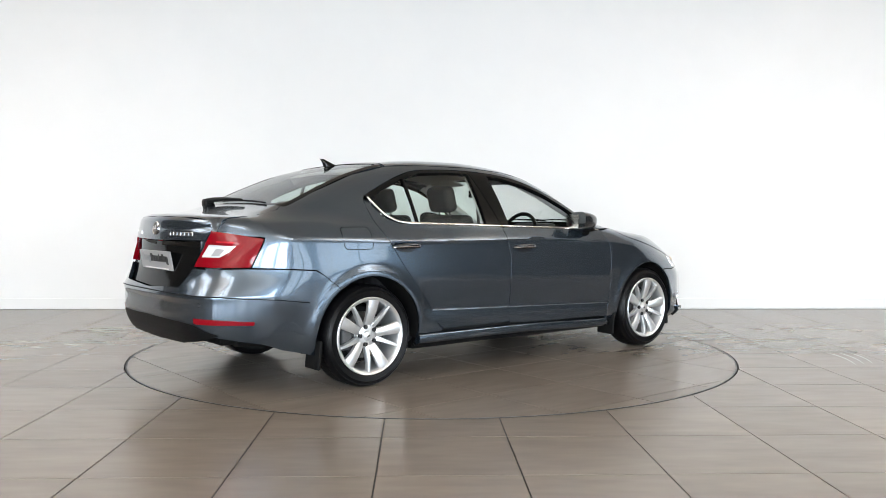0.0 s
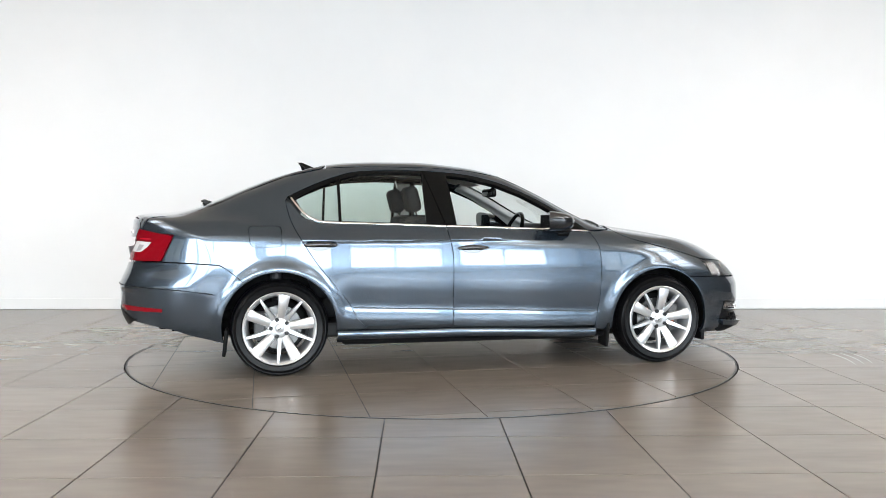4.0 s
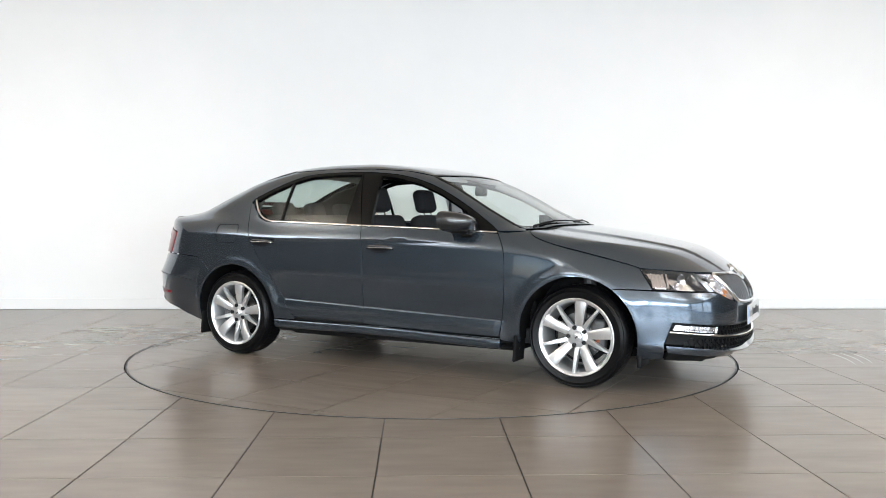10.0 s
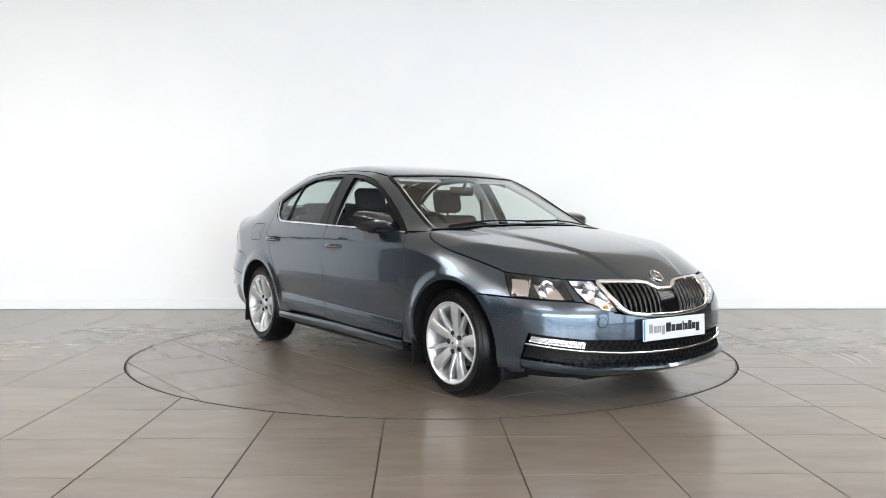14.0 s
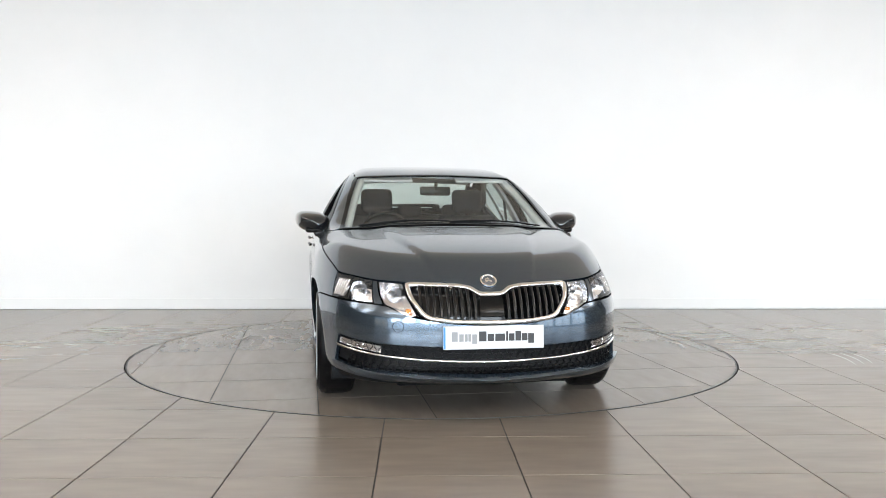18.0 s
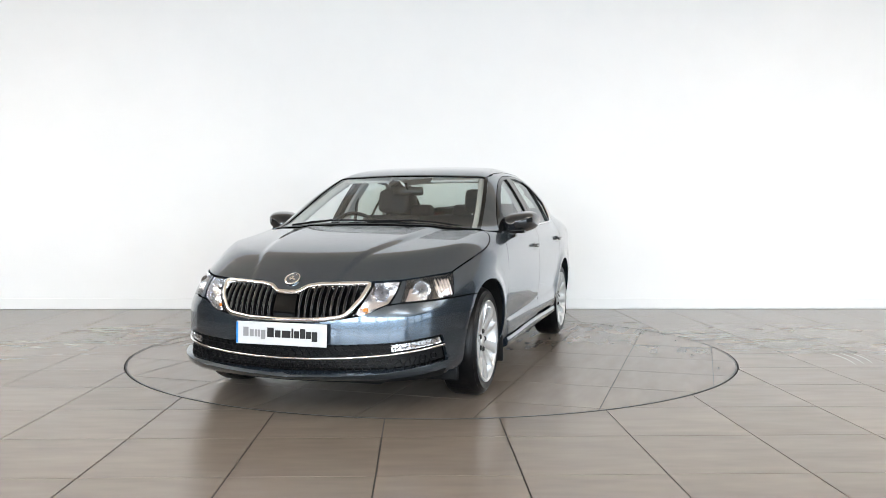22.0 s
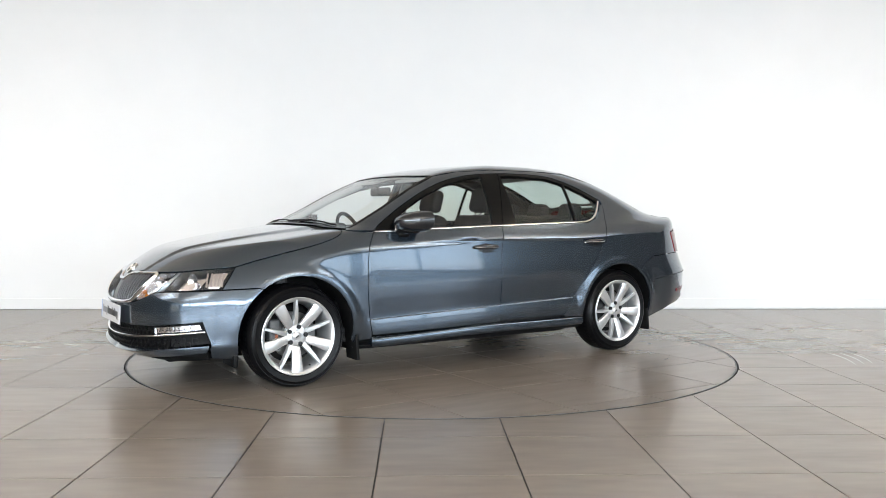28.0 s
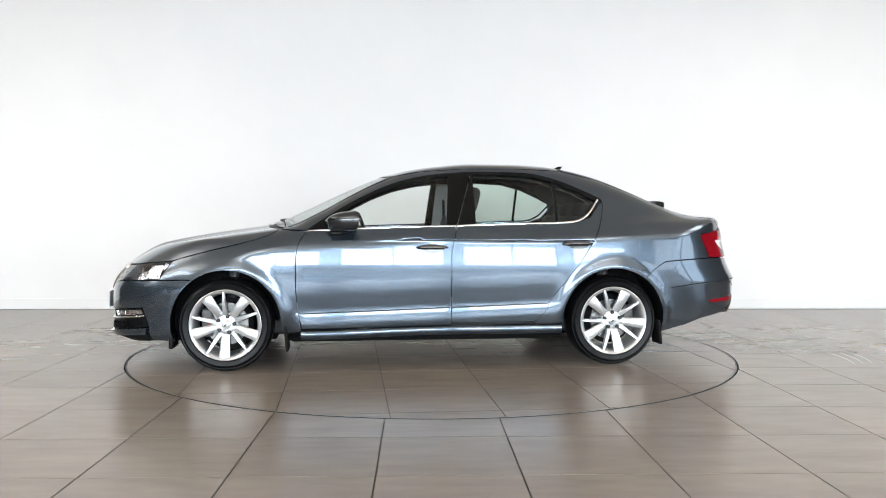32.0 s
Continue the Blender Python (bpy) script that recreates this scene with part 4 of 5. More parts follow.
def car_top(car):
    # roof
    edge = ROOF_SIDE
    front = [(0.20, 0.572), (0.235, 0.40), (0.255, 0.2), (0.262, 0.0)]
    rear = [(-1.02, 0.552), (-1.005, 0.35), (-0.995, 0.15), (-0.99, 0.0)]
    half = [(x, y) for x, y in reversed(front)][:-1] + edge + rear[1:]
    roof = panel("roof", "T", half + [(x, -y) for x, y in reversed(half[1:-1])], M_PAINT, car, step_uv=0.05, thick=0.02)
    lin = [(0.17, 0.54), (-1.15, 0.52), (-1.15, -0.52), (0.17, -0.54)]
    panel("headlining", "T", lin, M_LINING, roof, "pale grey roof lining", off=-0.035, thick=0.01, step_uv=0.08)
    # shark-fin aerial
    bm = bmesh.new()
    rings = []
    for k in range(9):
        t = k / 8
        x0, x1 = -0.075 - 0.030 * t * t, 0.085 - 0.155 * t ** 0.8
        w = 0.032 * (1 - t) ** 0.7 + 0.003
        rings.append([bm.verts.new(((x0 + x1) / 2 + (x1 - x0) / 2 * math.cos(a), w * math.sin(a) * (0.6 + 0.4 * math.sin(abs(a) / 2)), -0.012 + 0.056 * t)) for a in [2 * math.pi * j / 12 for j in range(12)]])
    for a, b in zip(rings, rings[1:]):
        for j in range(12):
            bm.faces.new((a[j], a[(j + 1) % 12], b[(j + 1) % 12], b[j]))
    bm.faces.new(rings[-1])
    p, _ = lay("T", [(-1.085, 0.0)])
    smooth(part("roof_aerial", bm, M_TRIM, roof, "small black shark-fin aerial", loc=Matrix.Translation(p[0])))
    # windscreen and its black border
    base = [(0.955, 0.700), (1.015, 0.50), (1.055, 0.25), (1.065, 0.0)]
    top = [(0.212, 0.560), (0.247, 0.40), (0.267, 0.2), (0.274, 0.0)]
    sidep = [(x, y - 0.010) for x, y in SCREEN_SIDE[1:-1]]
    half = base[::-1] + sidep + top
    full = half + [(x, -y) for x, y in reversed(half[1:-1])]
    ws = panel("windscreen", "T", full, M_GLASS, car, "clear windscreen with a black border", step_uv=0.05, thick=0, off=-0.004)
    ws.visible_shadow = False
    ribbon("windscreen_seal", "T", soft(base, 3)[::-1] + [(x, y - 0.004) for x, y in SCREEN_SIDE] + soft(top, 3), 0.024, 0.001, M_TRIM, ws, sink=0.012)
    ribbon("windscreen_seal", "T", [(x, -y) for x, y in soft(base, 3)[::-1] + [(x, y - 0.004) for x, y in SCREEN_SIDE] + soft(top, 3)], 0.024, 0.001, M_TRIM, ws, sink=0.012)
    shade = [(0.235, 0.16), (0.275, 0.16), (0.36, 0.10), (0.36, -0.10), (0.275, -0.16), (0.235, -0.16)]
    panel("sensor_patch", "T", shade, M_TRIM, ws, "black patch behind the mirror", off=-0.006, thick=0.0, step_uv=0.04)
    # scuttle under the screen
    cow = [(1.075, 0.0), (1.063, 0.25), (1.02, 0.50), (0.965, 0.70), (1.00, 0.735), (1.075, 0.52), (1.115, 0.26), (1.125, 0.0)]
    panel("scuttle", "T", cow + [(x, -y) for x, y in reversed(cow[1:-1])], M_PLASTIC, car, "black plastic scuttle below the windscreen", step_uv=0.04, off=-0.012)
    # wipers
    for y0, y1, xr in ((-0.60, 0.02, 1.00), (-0.02, 0.60, 1.01)):
        P = []
        for k in range(9):
            y = y0 + (y1 - y0) * k / 8
            xb = float(curve(np.array([abs(y)]), 0.0, 1.050, 0.25, 1.040, 0.5, 1.0, 0.7, 0.94)[0])
            P.append((xb - 0.012 - 0.03 * math.sin(math.pi * k / 8), y))
        q, n = lay("T", P)
        bm = tube_bm([tuple(a + b * 0.006) for a, b in zip(q, n)], 0.005, 6)
        tube_bm([tuple(q[0] + n[0] * 0.004), tuple(q[4] + n[4] * 0.008)], 0.007, 6, bm)
        part("wiper", bm, M_PLASTIC, car, "black windscreen wiper")
    # bonnet
    side = conv("S", "T", soft(BONNET_SIDE, 3))
    lead = conv("FC", "T", [(a, z + 0.002) for a, z in lamp_top()]) + conv("F", "T", [(0.42, 0.709), (0.30, 0.709), (0.17, 0.703), (0.105, 0.690), (0.06, 0.664), (0.0, 0.662)])
    back = [(1.125, 0.0), (1.115, 0.26), (1.075, 0.52), (1.01, 0.72)]
    half = back + side[1:] + lead
    bon = panel("bonnet", "T", half + [(x, -y) for x, y in reversed(half[1:-1])], M_PAINT, car, step_uv=0.017, thick=0.02)
    # round badge on the bonnet's nose
    p, n = lay("F", [(0.0, 0.716)])
    m = Matrix.Translation(p[0] + n[0] * 0.001) @ Vector(n[0]).to_track_quat("Y", "Z").to_matrix().to_4x4()
    badge(bon, m, 0.044)
    # tailgate: glass, deck, upright face
    gt = [(-1.045, 0.50), (-1.030, 0.30), (-1.02, 0.0)]
    gs = [(-1.10, 0.530), (-1.3, 0.552), (-1.55, 0.580), (-1.76, 0.605)]
    gb = [(-1.80, 0.585), (-1.845, 0.40), (-1.87, 0.2), (-1.875, 0.0)]
    gate = new("tailgate")
    gate.parent = car
    tagged(gate, "graphite painted tailgate with a large rear window")
    half = gt[::-1] + gs + gb
    g = panel("rear_window", "T", half + [(x, -y) for x, y in reversed(half[1:-1])], M_TINT, gate, "tinted rear window with a black border", step_uv=0.05, thick=0, off=-0.003)
    g.visible_shadow = False
    ribbon("rear_window_border", "T", soft(half, 2), 0.036, 0.0005, M_TRIM, g, sink=0.008)
    ribbon("rear_window_border", "T", [(x, -y) for x, y in soft(half, 2)], 0.036, 0.0005, M_TRIM, g, sink=0.008)
    strip = [(-1.035, 0.545)] + HATCH_SIDE[1:4] + [(-1.80, 0.592), (-1.76, 0.609), (-1.55, 0.584), (-1.3, 0.556), (-1.10, 0.534)]
    for s in (1, -1):
        panel("window_surround", "T", [(x, s * y) for x, y in strip], M_PAINT, gate, step_uv=0.04, gap=0.001)
    end = conv("R", "T", [(0.0, 1.044), (0.30, 1.040), (0.54, 1.026), (0.572, 1.000), (0.588, 0.974)])
    deckp = [(-1.879, 0.0), (-1.874, 0.2), (-1.849, 0.40), (-1.804, 0.590), (-1.85, 0.623)] + HATCH_SIDE[4:] + end[::-1]
    panel("boot_deck", "T", deckp + [(x, -y) for x, y in reversed(deckp[1:-1])], M_PAINT, gate, step_uv=0.03, gap=0.0005)
    face = [(0.0, 1.047), (0.30, 1.043), (0.54, 1.028), (0.573, 1.000), (0.587, 0.970), (0.560, 0.912), (0.0, 0.905)]
    panel("boot_face", "R", face + [(-y, z) for y, z in reversed(face[1:-1])], M_PAINT, gate, step_uv=0.025, gap=0.0005, off=-0.0006)
    low = [(0.0, 0.902), (0.557, 0.909), (0.505, 0.752), (0.435, 0.648), (0.0, 0.628)]
    panel("number_plate_recess", "R", low + [(-y, z) for y, z in reversed(low[1:-1])], M_TRIM, gate, "gloss black number plate recess", step_uv=0.03, off=-0.028, thick=0.01)
    # painted gutter under the joint between deck and rear wing
    for s in (1, -1):
        gut = [(-1.80, 0.585), (-2.05, 0.60), (-2.17, 0.590), (-2.205, 0.575), (-2.222, 0.612), (-2.165, 0.652), (-2.05, 0.662), (-1.80, 0.650)]
        panel("gutter", "T", [(x, s * y) for x, y in gut], M_PAINT, gate, off=-0.006, thick=0.004, step_uv=0.025, gap=0)
        under = [(-1.80, 0.52), (-2.18, 0.50), (-2.29, 0.52), (-2.285, 0.62), (-2.20, 0.70), (-1.80, 0.71)]
        panel("gutter", "T", [(x, s * y) for x, y in under], M_PAINT, gate, off=-0.011, thick=0.003, step_uv=0.025, gap=0)
        gut = ang("RC", [("f", 0.555, 0.945), ("f", 0.560, 0.985), ("f", 0.64, 0.985), ("s", -2.06, 0.975), ("s", -2.03, 0.935), ("f", 0.66, 0.94)])
        panel("gutter", "RC", [(a * s, z) for a, z in gut], M_PAINT, gate, off=-0.007, thick=0.004, step_uv=0.02, gap=0, scale=60.0)
    p, n = lay("R", [(0.0, 0.975)])
    m = Matrix.Translation(p[0] + n[0] * 0.001) @ Vector(n[0]).to_track_quat("Y", "Z").to_matrix().to_4x4()
    badge(gate, m, 0.042)
    # raised name shapes beside the badge, plain bars
    for y0, wd in ((-0.33, 0.28), (0.36, 0.17)):
        k = 7 if wd > 0.2 else 5
        for i in range(k):
            yy = y0 - wd / 2 + wd * (i + 0.5) / k
            q, nn = lay("R", [(yy, 0.945)])
            part("name_bar", box_bm(0.006, wd / k * 0.7, 0.022, Matrix.Translation(q[0]) @ Matrix.Rotation(math.atan2(nn[0][1], nn[0][0]), 4, "Z"), 0.002), M_CHROME, gate)
    # rear plate
    plate(gate, "R", 0.780, 0.0, -0.014)
    # rear wiper
    q, nn = lay("T", [(-1.86, y) for y in np.linspace(0.34, -0.20, 8)])
    bm = tube_bm([tuple(a + b * (0.034 - 0.001 * i)) for i, (a, b) in enumerate(zip(q, nn))], [0.017, 0.017, 0.016, 0.014, 0.012, 0.010, 0.008, 0.007], 8)
    box_bm(0.07, 0.07, 0.06, Matrix.Translation(q[0] + nn[0] * 0.016), 0.018, 3, bm)
    q, nn = lay("T", [(-1.835, y) for y in np.linspace(0.16, -0.46, 8)])
    tube_bm([tuple(a + b * 0.010) for a, b in zip(q, nn)], 0.006, 5, bm)
    smooth(part("rear_wiper", bm, M_PLASTIC, gate, "black rear wiper"))


def badge(parent, m, r):
    """A round chrome badge with a dark face and plain raised shapes."""
    b = smooth(part("badge", revolve_bm([(0, 0), (r, 0), (r, 0.006), (r * 0.86, 0.009), (r * 0.78, 0.006), (r * 0.78, 0.003), (0, 0.003)], 32), M_CHROME, parent, "round chrome badge", loc=m))
    part("badge_face", revolve_bm([(0, 0.0035), (r * 0.77, 0.0035), (r * 0.77, 0.001)], 28), M_CAST, b)
    bm = box_bm(r * 0.9, 0.004, r * 0.26, Matrix.Translation((0, 0.005, 0)) @ Matrix.Rotation(radians(-28), 4, "Y"), 0.0015)
    box_bm(r * 0.3, 0.004, r * 0.7, Matrix.Translation((r * 0.15, 0.005, r * 0.1)) @ Matrix.Rotation(radians(-28), 4, "Y"), 0.0015, 2, bm)
    part("badge_mark", bm, M_CHROME, b)


def plate(parent, kind, z, out, proud, blue=False):
    """A number plate that carries plain bars in place of its print."""
    p, n = lay(kind, [(0.0, z)])
    c = p[0]
    sx = 1 if kind == "F" else -1
    m = Matrix.Translation((c[0] + sx * proud, 0, z)) @ Matrix.Rotation(0 if sx > 0 else math.pi, 4, "Z") @ Matrix.Rotation(radians(-2 if kind == "F" else 10), 4, "Y")
    pl = part("number_plate", box_bm(0.008, 0.52, 0.118, bevel=0.003), M_PLATE if kind == "F" else M_PLATEGREY, parent, "pale number plate with plain print bars", loc=m)
    # one bar for each letter: slim grey ones, then heavy black ones; (middle, width, height)
    rows = [(-0.2015, 0.030, 0.052, 0.006), (-0.167, 0.022, 0.040, 0.0), (-0.142, 0.013, 0.040, 0.0), (-0.125, 0.013, 0.040, 0.0), (-0.100, 0.024, 0.052, -0.007)]
    bold = [(-0.058, 0.038, 0.054, 0.006), (-0.016, 0.032, 0.040, 0.0), (0.032, 0.050, 0.040, 0.0), (0.068, 0.010, 0.054, 0.006), (0.092, 0.028, 0.040, 0.0), (0.126, 0.029, 0.054, 0.006), (0.159, 0.029, 0.040, 0.0), (0.193, 0.031, 0.054, -0.007)]
    up = 0.0 if kind == "F" else 0.010
    for group, ink in ((rows, M_INKGREY), (bold, M_INK)):
        for yy, wd, ht, dz in group:
            part("print_bar", box_bm(0.002, wd, ht * 0.92, Matrix.Translation((0.0045, yy, dz + up))), ink, pl)
    if kind == "F":
        part("plate_band", box_bm(0.002, 0.010, 0.11, Matrix.Translation((0.0042, -0.253, 0))), M_PLATEBLUE, pl)
    else:
        part("print_strip", box_bm(0.002, 0.40, 0.008, Matrix.Translation((0.0045, 0.0, -0.050))), M_PLATEWHITE, pl)
    return pl


def car_front(car):
    A = lambda pts: ang("FC", pts)
    SC = 60.0     # degrees to one metre of arc
    # bumper skin: over the grille's foot, under the lamps, back to the wheel arch
    arch = [("s", x, z) for x, z in arc(AXLE, HUB_Z, ARCH_R, 54, -19, 10)]
    top = A([("f", 0.0, 0.500), ("f", 0.20, 0.508), ("f", 0.345, 0.530), ("f", 0.40, 0.540), ("f", 0.52, 0.590), ("f", 0.575, 0.600), ("f", 0.70, 0.606), ("s", 1.794, 0.613), ("s", 1.60, 0.620)])
    inner = A([("f", 0.782, 0.295), ("f", 0.765, 0.428), ("f", 0.55, 0.400), ("f", 0.30, 0.390), ("f", 0.0, 0.388)])
    half = top + A(arch) + A([("s", 1.75, 0.200), ("f", 0.74, 0.205)]) + inner
    full = half + [(-a, z) for a, z in reversed(half[1:-1])]
    bump = panel("front_bumper", "FC", full, M_PAINT, car, "graphite painted front bumper", step_uv=0.028, scale=SC, thick=0.02)
    lip = A([("f", 0.0, 0.236), ("f", 0.25, 0.246), ("f", 0.50, 0.262), ("f", 0.780, 0.295), ("f", 0.770, 0.255), ("f", 0.50, 0.226), ("f", 0.25, 0.216), ("f", 0.0, 0.212)])
    panel("bumper_lip", "FC", lip + [(-a, z) for a, z in reversed(lip[1:-1])], M_PAINT, bump, step_uv=0.02, scale=SC, off=0.022, thick=0.04)
    # black strip that paints in the shade below the lip
    lip_shade = A([("f", 0.0, 0.213), ("f", 0.25, 0.217), ("f", 0.50, 0.227), ("f", 0.765, 0.256), ("f", 0.742, 0.208), ("f", 0.4, 0.188), ("f", 0.0, 0.184)])
    panel("lip_underside_shade", "FC", lip_shade + [(-a, z) for a, z in reversed(lip_shade[1:-1])], M_UNDER, bump, "black strip painted for the shade under the bumper lip", step_uv=0.025, scale=SC, off=0.012, thick=0.04)
    low = A([("f", 0.0, 0.385), ("f", 0.30, 0.389), ("f", 0.55, 0.397), ("f", 0.763, 0.425), ("f", 0.780, 0.299), ("f", 0.50, 0.266), ("f", 0.25, 0.250), ("f", 0.0, 0.240)])
    panel("lower_grille", "FC", low + [(-a, z) for a, z in reversed(low[1:-1])], M_PLASTIC, bump, "black honeycomb lower grille", step_uv=0.025, scale=SC, off=-0.020, thick=0.01)
    # honeycomb relief
    spots = []
    for row, z0 in enumerate((0.265, 0.290, 0.340, 0.364)):
        for i in range(-18, 19):
            y = (i + 0.5 * (row % 2)) * 0.040
            spots.append((y, z0 + 0.030 * min(1.0, abs(y) / 0.72) ** 1.6))
    Q, NN = lay("F", spots)
    vs, fs = [], []
    for q, nn in zip(Q, NN):
        mm = Matrix.Translation(q - nn * 0.017) @ Vector(nn).to_track_quat("Y", "Z").to_matrix().to_4x4()
        for k in range(6):
            a = math.pi / 3 * k + math.pi / 6
            m2 = mm @ Matrix.Translation((0.0185 * math.cos(a), 0, 0.0139 * math.sin(a))) @ Matrix.Rotation(-a, 4, "Y")
            o = len(vs)
            vs += [tuple(m2 @ Vector((sx * 0.0015, sy * 0.007, sz * 0.0095))) for sx in (-1, 1) for sy in (-1, 1) for sz in (-1, 1)]
            fs += [tuple(o + i for i in f) for f in ((0, 1, 3, 2), (4, 6, 7, 5), (0, 4, 5, 1), (2, 3, 7, 6), (0, 2, 6, 4), (1, 5, 7, 3))]
    comb = bpy.data.meshes.new("honeycomb")
    comb.from_pydata(vs, [], fs)
    tagged(part("honeycomb", comb, M_PLASTIC, bump, "black honeycomb mesh"), kind="stuff")
    strip = A([("f", 0.770, 0.372), ("f", 0.70, 0.360), ("f", 0.55, 0.341), ("f", 0.35, 0.325), ("f", 0.15, 0.317), ("f", 0.0, 0.315)])
    ribbon("chrome_strip", "FC", strip + [(-a, z) for a, z in reversed(strip[:-1])], 0.012, 0.006, M_CHROME, bump, "slim chrome strip across the lower grille", scale=SC, sink=0.02, step_uv=0.02)
    # grille
    G = [(0.0, 0.655), (0.06, 0.657), (0.105, 0.686), (0.17, 0.696), (0.425, 0.703), (0.405, 0.63), (0.345, 0.550), (0.31, 0.534), (0.20, 0.520), (0.0, 0.514)]
    Gf = G + [(-y, z) for y, z in reversed(G[1:-1])]
    gr = well("grille", "F", Gf, 0.045, M_SLAT, car, "black grille of upright slats in a chrome frame")
    ribbon("grille_frame", "F", rounded(dense(Gf, 0.06), 0.02, 2), 0.024, 0.008, M_CHROME, gr, "chrome grille frame", closed=True, sink=0.03, step_uv=0.02)
    for s in (1, -1):
        for i in range(9):
            y = 0.085 + 0.0345 * i
            zt = float(curve(np.array([y]), 0.06, 0.657, 0.105, 0.684, 0.17, 0.694, 0.42, 0.701)[0]) - 0.010
            zb = float(curve(np.array([y]), 0.0, 0.514, 0.2, 0.520, 0.30, 0.533, 0.34, 0.56, 0.40, 0.645)[0]) + 0.010
            if zt - zb < 0.03:
                continue
            for dy, mt, wd, hh in ((0.0, M_SLAT, 0.014, 0.004), (0.0070 * s, M_SATIN, 0.0017, 0.003)):
                ribbon("slat" if mt is M_SLAT else "slat_edge", "F", [(s * y + dy, zb), (s * y + dy, (zt + zb) / 2), (s * y + dy, zt)], wd, hh, mt, gr, sink=0.040 if mt is M_SLAT else 0.003, step_uv=0.05)
    ctr = [(0.062, 0.652), (-0.062, 0.652), (-0.066, 0.518), (0.066, 0.518)]
    panel("grille_centre", "F", ctr, M_TRIM, gr, "gloss black centre panel", off=-0.006, thick=0.03, step_uv=0.02)
    ribbon("towing_eye_cover", "F", [(-0.475 + 0.027 * math.cos(k * math.pi / 12), 0.492 + 0.027 * math.sin(k * math.pi / 12)) for k in range(24)], 0.003, 0.0005, M_UNDER, bump, closed=True, step_uv=0.01)
    plate(bump, "F", 0.442, 0.0, 0.016)
    # lamps
    for s in (1, -1):
        fl = A([("f", 0.555, 0.393), ("f", 0.758, 0.418), ("f", 0.764, 0.382), ("f", 0.60, 0.357), ("f", 0.560, 0.353)])
        fl = [(a * s, z) for a, z in fl]
        w = well("fog_lamp", "FC", fl, 0.010, M_FACET, bump, "fog lamp with a clear lens", scale=SC, step_uv=0.015)
        panel("fog_lens", "FC", fl, M_LENS, w, scale=SC, thick=0, step_uv=0.02).visible_shadow = False
        q, nn = lay("F", [(s * 0.66, 0.388)])
        part("fog_bulb", revolve_bm([(0.014, 0), (0.012, 0.003), (0, 0.004)], 16), M_MIRROR, w, loc=Matrix.Translation(q[0] - nn[0] * 0.0095) @ Vector(nn[0]).to_track_quat("Y", "Z").to_matrix().to_4x4())
        lt = lamp_top()
        cut = A([("f", 0.582, 0.71)])[0][0]
        outer = [p for p in lt if p[0] > cut + 0.6] + A([("f", 0.588, 0.712), ("f", 0.592, 0.606), ("f", 0.70, 0.610), ("s", 1.792, 0.617)])
        inner = A([("f", 0.445, 0.706), ("f", 0.566, 0.711), ("f", 0.545, 0.602), ("f", 0.42, 0.553), ("f", 0.37, 0.540)])
        bar = A([("f", 0.568, 0.712), ("f", 0.586, 0.713), ("f", 0.590, 0.604), ("f", 0.548, 0.600)])
        pod = new("headlight")
        pod.parent = car
        tagged(pod, "split headlight with clear lenses and bright reflectors")
        for nm, poly in (("main_lamp", outer), ("inner_lamp", inner)):
            poly = [(a * s, z) for a, z in poly]
            w = well(nm + "_housing", "FC", poly, 0.07, M_LAMPBOX if nm == "main_lamp" else M_FACET, pod, scale=SC, step_uv=0.02)
            panel(nm + "_lens", "FC", poly, M_LENS, w, scale=SC, thick=0, step_uv=0.025).visible_shadow = False
        panel("lamp_divider", "FC", [(a * s, z) for a, z in bar], M_PAINT, pod, scale=SC, step_uv=0.02, gap=0.001)
        for u, v, rr, deep in ((0.668, 0.662, 0.046, 0.060), (0.496, 0.650, 0.040, 0.052)):
            q, nn = lay("F", [(s * u, v)])
            ax = Vector((0.94, 0.34 * s, 0.0)).normalized()
            m = Matrix.Translation(Vector(q[0]) - ax * deep) @ ax.to_track_quat("Y", "Z").to_matrix().to_4x4() @ Matrix.Diagonal((1.0, 1, 1.0, 1))
            smooth(part("reflector", revolve_bm([(0.008, 0.0), (rr * 0.5, 0.006), (rr * 0.8, 0.016), (rr, 0.028)], 28), M_FACET, pod, "bright lamp reflector", loc=m))
            smooth(part("bulb_cap", revolve_bm([(0.0, 0.022), (0.006, 0.020), (0.008, 0.014), (0.008, 0.002), (0.0, 0.0)], 16), M_LAMPBOX, pod, loc=m))
        rib = ang("FC", [("s", 1.740, 0.724), ("s", 1.835, 0.716), ("s", 1.872, 0.628), ("s", 1.808, 0.628)])
        panel("side_reflector", "FC", [(a * s, z) for a, z in rib], M_FACET, pod, "ribbed bright side reflector", scale=SC, off=-0.020, thick=0.01, step_uv=0.02)
        for pts, dep in (([("f", 0.615, 0.700), ("f", 0.70, 0.714), ("f", 0.715, 0.622), ("f", 0.615, 0.618)], 0.052), ([("f", 0.455, 0.695), ("f", 0.556, 0.700), ("f", 0.536, 0.612), ("f", 0.445, 0.585)], 0.050)):
            panel("facet_reflector", "FC", [(a * s, z) for a, z in ang("FC", pts)], M_FACET, pod, "faceted bright reflector", scale=SC, off=-dep, thick=0.008, step_uv=0.02)
        for k in range(5):
            u = 1.765 + 0.020 * k
            line = ang("FC", [("s", u, 0.716), ("s", u + 0.028, 0.634)])
            ribbon("lamp_flute", "FC", [(a * s, z) for a, z in line], 0.010, -0.010, M_MIRROR, pod, scale=SC, sink=0.02, step_uv=0.03)
        q, nn = lay("F", [(s * 0.43, 0.582)])
